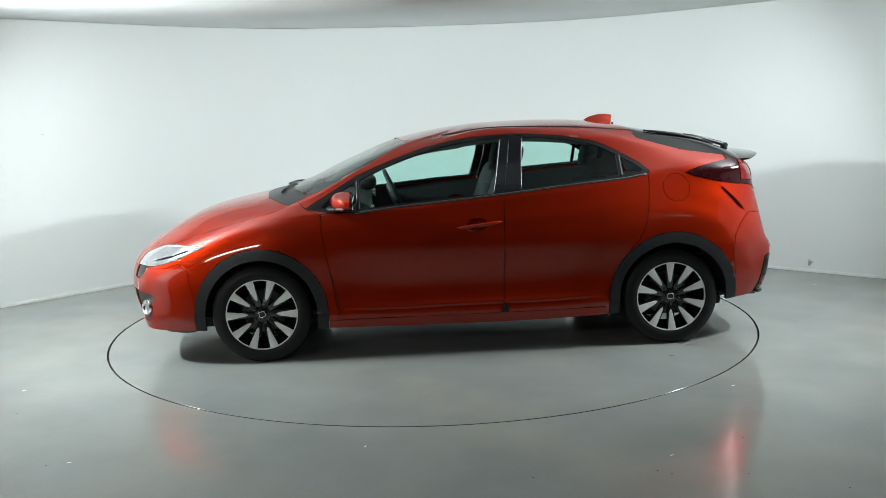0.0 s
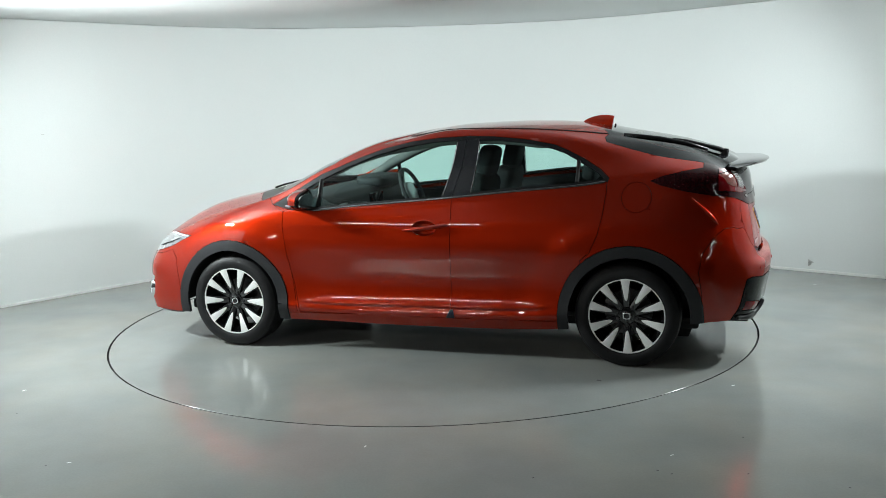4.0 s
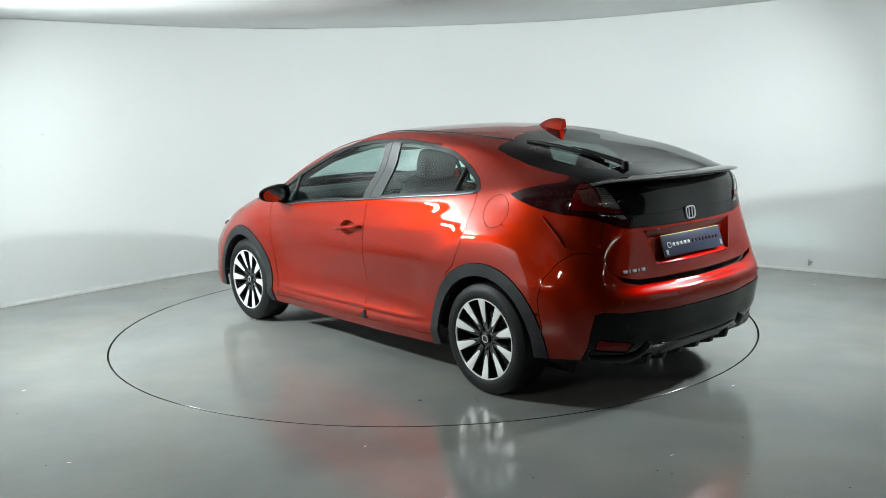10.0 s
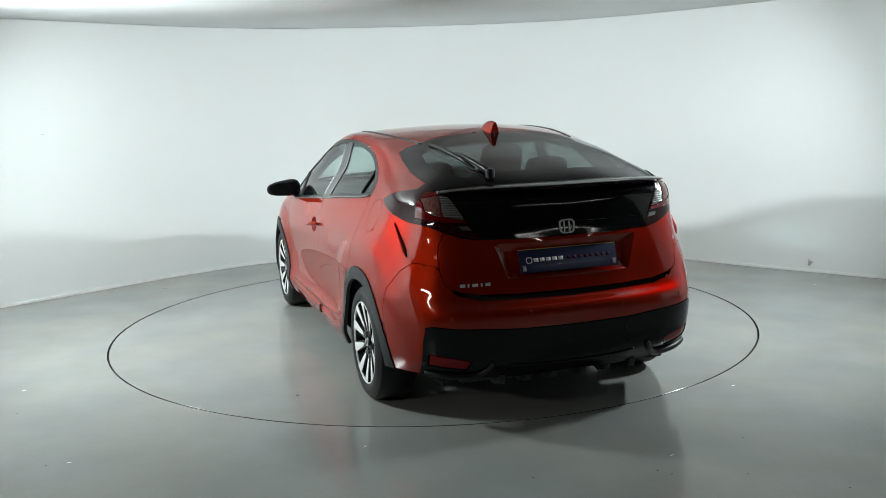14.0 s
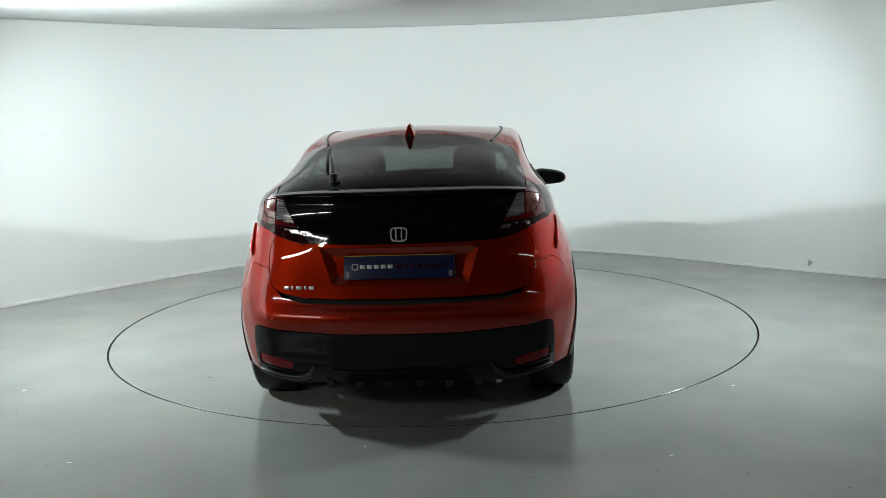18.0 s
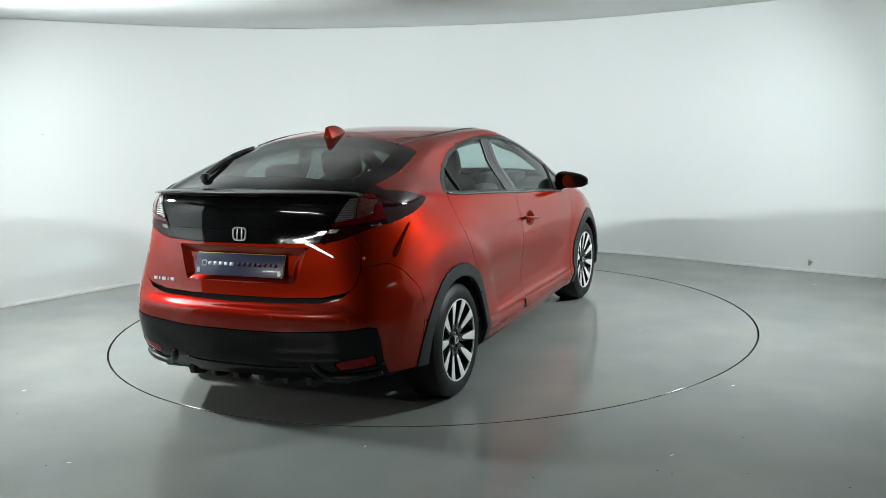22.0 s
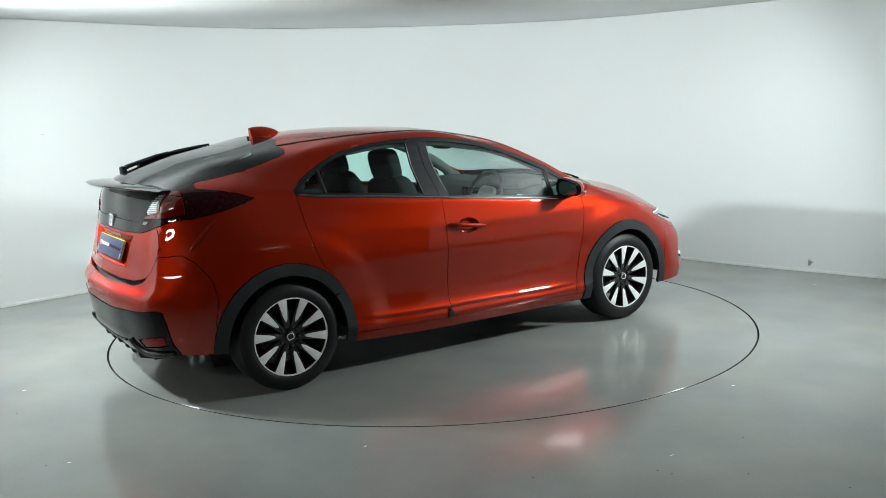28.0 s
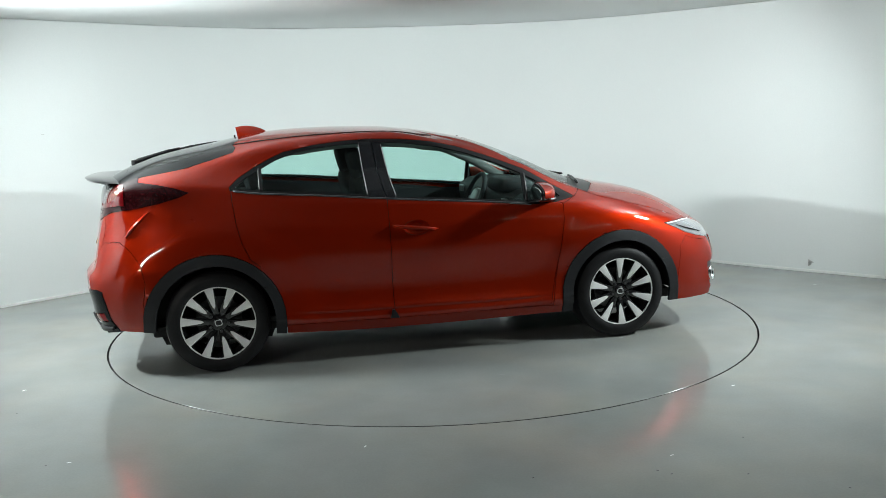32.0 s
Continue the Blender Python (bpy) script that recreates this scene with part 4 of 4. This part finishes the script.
emblem.matrix_basis = Matrix.Translation(p0) @ Matrix.Rotation(radians(8), 4, "Y") @ Matrix(((0, 0, -1, 0), (-1, 0, 0, 0), (0, 1, 0, 0), (0, 0, 0, 1)))
for k, (y, wide) in enumerate(((.550, .026), (.522, .009), (.490, .028), (.458, .009), (.428, .026))):
    p0, n0 = on("rear", y, .690, 0.002)
    q = n0.to_track_quat("Z", "Y").to_matrix().to_4x4()
    part("name_badge", placed(box(-wide / 2, wide / 2, -.008, .008, 0, .003, 0.001), Matrix.Translation(p0) @ q), BADGE, tailgate, "plain bright badge bar" if k == 0 else "")

# Trim of the rear bumper.
part("valance_strip", line_on("rear", [(.001, .285), (.12, .286), (.24, .290), (.34, .297)], 0.006, 0.006, False, 8), BLACK_GLOSS, rear_bumper, "gloss black strip across the valance")
part("valance_strip", line_on("rear", [(.001, .285), (.12, .286), (.24, .290), (.34, .297)], 0.006, 0.006, True, 8), BLACK_GLOSS, rear_bumper)
for s_ in (-1, 1):
    strip = line_on("rear", [(.715, .270), (.66, .262), (.58, .252), (.50, .250), (.45, .275), (.42, .32)], 0.010, [0.012 + 0.006 * math.sin(math.pi * i / 30) for i in range(31)], s_ < 0, 8)
    part("valance_corner", strip, TRIM, rear_bumper, "black corner strip under the reflector")
    for y, z in ((.62, .548), (.24, .552)):
        p0, n0 = on("rear", y, z)
        q = n0.to_track_quat("Z", "Y").to_matrix().to_4x4()
        d = lathe([(0, .0025), (.008, .0025), (.0105, .001), (.0115, -.002)], 20, "Z")
        placed(d, Matrix.Translation(p0) @ q)
        part("parking_sensor", flip_y(d) if s_ < 0 else d, PAINT, rear_bumper)
for y in (-.36, -.22, -.08, .08, .22, .36):
    part("diffuser_fin", prism([(-2.02, .235), (-2.005, .185), (-1.93, .165), (-1.80, .20), (-1.80, .24)], y - .018, y + .018, "Y", 0.006), CLAD, rear_bumper)
part("diffuser", box(-1.98, -1.70, -.56, .56, .205, .245, 0.012), CLAD, rear_bumper, "black underbody diffuser")
part("exhaust", placed(lathe([(.026, 0), (.029, 0), (.029, .16), (.026, .16), (.026, 0)], 20, "X"), Matrix.Translation((-1.96, .30, .225))), STEEL, car, "steel exhaust tailpipe")
part("silencer", placed(lathe([(.0, -.22), (.075, -.21), (.08, -.18), (.08, .18), (.075, .21), (.0, .22)], 24, "Y"), Matrix.Translation((-1.72, .05, .235))), STEEL, car, "steel exhaust silencer")

for s_ in (1, -1):
    m = s_ < 0
    fit = (lambda b: flip_y(b)) if m else (lambda b: b)
    doors = [o for o in car.children if o.name.startswith("front_door")]
    door = doors[1] if m else doors[0]
    rdoor = [o for o in car.children if o.name.startswith("rear_door")][1 if m else 0]
    # Door handle over its dished recess.
    pts = [on("side", x, z, l)[0] for x, z, l in ((.070, .776, 0.004), (.045, .779, 0.020), (.0, .784, 0.030), (-.07, .791, 0.032), (-.14, .798, 0.030), (-.195, .805, 0.024), (-.215, .808, 0.004))]
    part("door_handle", fit(tube(pts, [.008, .013, .016, .017, .0165, .014, .009], 10, 0.75)), PAINT, door, "body-coloured pull handle")
    # Mirror: painted cap, black foot and lower half, glass to the rear.
    cap = bmesh.new()
    bmesh.ops.create_uvsphere(cap, u_segments=28, v_segments=18, radius=1)
    for v in cap.verts:
        x, y, z = v.co
        q = (abs(x) ** 3 + abs(y) ** 3 + abs(z) ** 3) ** (-1 / 3)
        x, y, z = v.co * q
        v.co = Vector((.715 + (.115 if x > 0 else .018) * x * (1 - .25 * y), .925 + .120 * y - (.035 * x if x > 0 else 0), .962 + (.062 * (1 - .30 * y) if z > 0 else .050 * (1 - .10 * y)) * z))
    shellcap = cap.copy()
    bmesh.ops.delete(shellcap, geom=[f for f in shellcap.faces if f.calc_center_median().z < .945 or f.calc_center_median().x < .717], context="FACES")
    for v in shellcap.verts:
        v.co += v.normal * 0.002
    mirror = part("door_mirror", fit(cap), BLACK_GLOSS, door, "black mirror housing")
    part("mirror_cap", fit(shellcap), PAINT, mirror, "body-coloured mirror cap")
    part("mirror_glass", fit(placed(prism([(.078 * math.cos(a) * (abs(math.cos(a)) ** 3 + abs(math.sin(a)) ** 3) ** (-1 / 3), (.048 * (1 - .26 * math.cos(a)) if math.sin(a) > 0 else .040) * math.sin(a) * (abs(math.cos(a)) ** 3 + abs(math.sin(a)) ** 3) ** (-1 / 3)) for a in (2 * math.pi * i / 24 for i in range(24))], -.003, .003, "X"), Matrix.Translation((.690, .945, .960)) @ Matrix.Rotation(radians(-7), 4, "Z"))), CHROME, mirror, "mirror glass")
    part("mirror_foot", fit(tube([(.84, .80, .920), (.82, .84, .918), (.79, .88, .925), (.76, .90, .930)], [.035, .030, .028, .030], 10, 0.6)), TRIM, mirror, "black mirror foot")
    part("indicator", fit(placed(box(-.03, .03, -.006, .006, -.006, .006, .004), Matrix.Translation((.775, 1.018, .940)) @ Matrix.Rotation(radians(-35), 4, "Z"))), LAMP_CLEAR, mirror, "slim clear indicator")
    # Bright edge under the windows, pillar covers, roof moulding, slit under the tail lamp, sill notch.
    part("waist_strip", fit(line_on("side", [(-1.16, 1.062), (-.99, 1.040), (-.63, 1.012), (-.34, .985), (-.13, .966), (.09, .948), (.44, .918), (.69, .893)], 0.001, 0.007, False, 6)), WAIST, rdoor, "satin metal strip under the windows")
    part("pillar_trim", fit(line_on("side", [(.97, .985), (.85, 1.055), (.68, 1.150), (.43, 1.250), (.245, 1.305), (.0, 1.335), (-.3, 1.352), (-.6, 1.340), (-.86, 1.305)], -0.042, 0.036, False, 8)), LINING, door, "grey inner pillar and roof rail trim")
    part("window_divider", fit(line_on("side", [(.672, .912), (.672, 1.00), (.672, 1.085)], 0.0, 0.011, False, 8, 0.6)), TRIM, door, "black window divider")
    part("window_divider", fit(line_on("side", [(-.998, 1.06), (-.998, 1.12), (-.998, 1.185)], 0.0, 0.012, False, 8, 0.6)), TRIM, rdoor, "black window divider")
    part("glass_edge", fit(line_on("side", [(-.177, .990), (-.211, 1.13), (-.240, 1.305)], 0.0, 0.0019, False, 6)), SILVER, door, "thin bright edge of the door glass")
    part("glass_edge", fit(line_on("side", [(-.354, 1.010), (-.367, 1.15), (-.381, 1.310)], 0.0, 0.0019, False, 6)), SILVER, rdoor, "thin bright edge of the door glass")
    part("roof_moulding", fit(line_on("top", [(.12, .497), (-.2, .533), (-.5, .536), (-.8, .515), (-1.05, .478), (-1.148, .460)], -0.003, 0.009, False, 6)), TRIM, roof, "black roof moulding")
    part("lamp_slit", fit(line_on("side", [(-1.655, .965), (-1.70, .925), (-1.755, .87), (-1.80, .815)], 0.004, [.005 + .011 * (i / 18) if i < 15 else .014 - .003 * (i - 14) for i in range(19)], False, 8, 0.8)), PAINT, car, "body-coloured air fin below the tail lamp")
    for i in range(4):
        part("lamp_rib", fit(line_on("side", [(-1.60 - .028 * i, 1.115), (-1.605 - .028 * i, 1.085), (-1.612 - .028 * i, 1.05)], 0.001, 0.0025, False, 6)), LAMP_RED, [o for o in car.children if o.name.startswith("tail_lamp")][1 if m else 0], "slim red rib" if i == 0 else "")
    lens = [o for o in car.children if o.name.startswith("tail_lamp")][1 if m else 0]
    for i in range(9):
        z = 1.100 - .0105 * i
        y0 = .598 - .0002 * i
        y1 = .566 - .0058 * i
        part("lens_rib", fit(line_on("rear", [(y0, z), ((y0 + y1) / 2, z - .001), (y1, z - .002)], 0.006, 0.0028, False, 6)), LENS_RIB, lens, "pale lens rib" if i == 0 else "")
    part("sill_notch", fit(placed(prism([(-.018, -.030), (.040, -.030), (.012, .022), (-.006, .026)], -.005, .005, "Y", .002), Matrix.Translation((-.235, .885, .262)))), TRIM, rdoor, "black notch cover")
    # Headlamp inside, fog lamp ring, front wheel housing.
    head = [o for o in car.children if o.name.startswith("headlamp")][1 if m else 0]
    part("lamp_bezel", fit(line_on("side", [(1.74, .690), (1.82, .662), (1.90, .640), (1.97, .620)], 0.001, [.004 + .007 * math.sin(math.pi * i / 18) for i in range(19)], False, 8, 0.4)), BLACK_GLOSS, head, "dark bezel inside the lamp")
    part("lamp_edge", fit(line_on("side", [(1.655, .706), (1.72, .708), (1.82, .709), (1.90, .704)], 0.001, 0.005, False, 6)), INK_WHITE, head, "pale upper edge of the lamp")
    p0, n0 = on("side", 2.035, .33, 0.0)
    fog = placed(lathe([(.0, -.004), (.032, -.002), (.038, .008), (.046, .010), (.050, .002), (.050, -.02)], 28, "Z"), Matrix.Translation(p0) @ n0.to_track_quat("Z", "Y").to_matrix().to_4x4())
    part("fog_lamp", fit(fog), CHROME, front_bumper, "round fog lamp with a bright ring")
    for x in (FRONT_X, REAR_X - .01):
        part("wheel_housing", fit(placed(lathe([(.375, -.30), (.375, .0)], 32, "Y", 0.0, math.pi), Matrix.Translation((x, .83, .275)))), DARK, car)
        part("housing_wall", fit(placed(prism([(.375 * math.cos(a), .375 * math.sin(a)) for a in (math.pi * (-.16 + 1.32 * i / 20) for i in range(21))], -.02, 0.0, "Y"), Matrix.Translation((x, .54, .275)))), DARK, car)
        part("brake_caliper", fit(box(x - .04 + (.11 if x < 0 else -.11), x + .04 + (.11 if x < 0 else -.11), .70, .76, .25, .36, .012)), STEEL, car)

# Windscreen wipers at the cowl.
for a, b in (((1.175, .40), (1.140, -.16)), ((1.185, -.18), (1.09, -.60))):
    pts = [on("top", a[0] + (b[0] - a[0]) * t, a[1] + (b[1] - a[1]) * t if a[1] + (b[1] - a[1]) * t > 0 else -(a[1] + (b[1] - a[1]) * t), 0.012)[0] for t in (0, .25, .5, .75, 1)]
    pts = [Vector((p.x, (a[1] + (b[1] - a[1]) * t), p.z)) for p, t in zip(pts, (0, .25, .5, .75, 1))]
    part("windscreen_wiper", tube(pts, .009, 8, .8), TRIM, car, "black windscreen wiper")
part("front_skirt", line_on("side", [(1.72, .20), (1.80, .195), (1.90, .20)], -.02, 0.02, False, 8), TRIM, front_bumper, "black air deflector")

# ---- cabin ----
def soft_box(sx, sy, sz, puff=0.2):
    """A padded block with rounded faces."""
    bm = bmesh.new()
    bmesh.ops.create_cube(bm, size=2)
    bmesh.ops.subdivide_edges(bm, edges=bm.edges[:], cuts=7, use_grid_fill=True)
    for v in bm.verts:
        x, y, z = v.co
        q = (abs(x) ** 5 + abs(y) ** 5 + abs(z) ** 5) ** (-1 / 5)
        f = puff
        c = Vector((x, y, z)) * (q * (1 - f) + f * (x * x + y * y + z * z) ** -0.5 * 1.25)
        v.co = Vector((c.x * sx / 2, c.y * sy / 2, c.z * sz / 2))
    return bm


def seat(y, x, top, width=.50):
    s_ = part("seat", placed(soft_box(.50, width, .16, .1), Matrix.Translation((x + .24, y, .42)) @ Matrix.Rotation(radians(-8), 4, "Y")), FABRIC, car, "dark grey fabric seat")
    part("backrest", placed(soft_box(.17, width * .94, .68, .1), Matrix.Translation((x - .085, y, top - .365)) @ Matrix.Rotation(radians(-17), 4, "Y")), FABRIC, s_)
    part("headrest", placed(soft_box(.11, .27, .20, .15), Matrix.Translation((x - .200, y, top + .038)) @ Matrix.Rotation(radians(-14), 4, "Y")), FABRIC, s_)
    for k in (-.05, .05):
        part("headrest_post", tube([(x - .17, y + k, top - .08), (x - .20, y + k, top + .03)], .006, 6), CHROME, s_)


for y in (-.36, .36):
    seat(y, -.16, 1.13)
part("rear_seat", placed(soft_box(.50, 1.22, .17, .08), Matrix.Translation((-.62, 0, .46))), FABRIC, car, "dark grey fabric rear bench")
rear_back = part("rear_backrest", placed(soft_box(.16, 1.24, .60, .08), Matrix.Translation((-.93, 0, .72)) @ Matrix.Rotation(radians(-20), 4, "Y")), FABRIC, car, "dark grey rear seat back")
for y in (-.36, 0, .36):
    part("rear_headrest", placed(soft_box(.10, .25, .17, .15), Matrix.Translation((-1.035, y, 1.125 if y else 1.035)) @ Matrix.Rotation(radians(-14), 4, "Y")), FABRIC, rear_back)
part("parcel_shelf", box(-1.72, -1.05, -.58, .58, .955, .975, .008), DASH, car, "dark parcel shelf")
part("boot_floor", box(-1.85, -.9, -.62, .62, .50, .53, .01), DASH, car, "dark boot floor")
dash = part("dashboard", prism([(1.10, .90), (1.02, .965), (.86, .975), (.68, .965), (.60, .925), (.585, .86), (.62, .70), (.70, .55), (1.05, .50)], -.72, .72, "Y", .02), DASH, car, "dark moulded dashboard")
part("instrument_hood", placed(soft_box(.26, .40, .10, .2), Matrix.Translation((.70, -.36, .985))), DASH, dash)
part("air_vent", box(.575, .60, -.64, -.54, .86, .91, .006), SILVER, dash, "silver-rimmed air vent")
part("air_vent", box(.575, .60, .54, .64, .86, .91, .006), SILVER, dash, "silver-rimmed air vent")
part("centre_screen", box(.575, .592, -.12, .12, .84, .93, .006), BLACK_GLOSS, dash, "black display screen")
wheel_at = Matrix.Translation((.43, -.36, .90)) @ Matrix.Rotation(radians(-66), 4, "Y")
steering = part("steering_wheel", placed(lathe([(.178 + .015 * math.cos(a), .015 * math.sin(a)) for a in (2 * math.pi * i / 12 for i in range(13))], 40, "Z"), wheel_at), DASH, car, "black three-spoke steering wheel")
part("steering_boss", joined(placed(soft_box(.15, .17, .05, .3), wheel_at @ Matrix.Translation((0, 0, -.02))), placed(box(-.012, .012, -.17, .17, -.03, -.01, .004), wheel_at), placed(box(-.17, 0, -.015, .015, -.03, -.01, .004), wheel_at)), SILVER, steering, "silver and black wheel boss")
part("interior_mirror", joined(placed(soft_box(.03, .24, .07, .2), Matrix.Translation((.33, 0, 1.262))), tube([(.36, 0, 1.275), (.42, 0, 1.315)], .008, 8)), TRIM, car, "black interior mirror")
part("bulkhead", box(1.05, 1.10, -.70, .70, .25, .90, .01), DARK, car)
part("engine_cover", box(1.12, 1.95, -.55, .55, .22, .60, .05), DARK, car)
part("cabin_floor", box(-1.0, 1.05, -.76, .76, .245, .28, .01), DASH, car, "dark carpeted cabin floor")


def motions():
    """The turntable goes round at a steady pace and carries the car."""
    table_rows, car_rows = [], []
    for k in range(33):
        i, f = min(k // 4, 7), (k - 4 * min(k // 4, 7)) / 4
        a = 182.72 - 5.3492 * k + KNOTS[i] * (1 - f) + KNOTS[i + 1] * f
        table_rows.append((k, pose(*TABLE_AT, 0, 0, 0, a)))
        car_rows.append((k, pose(0, 0, 0, 0, 0, a) @ pose(CAR_X, CAR_Y, CAR_Z)))
    walk(turntable, table_rows)
    walk(car, car_rows)


motions()
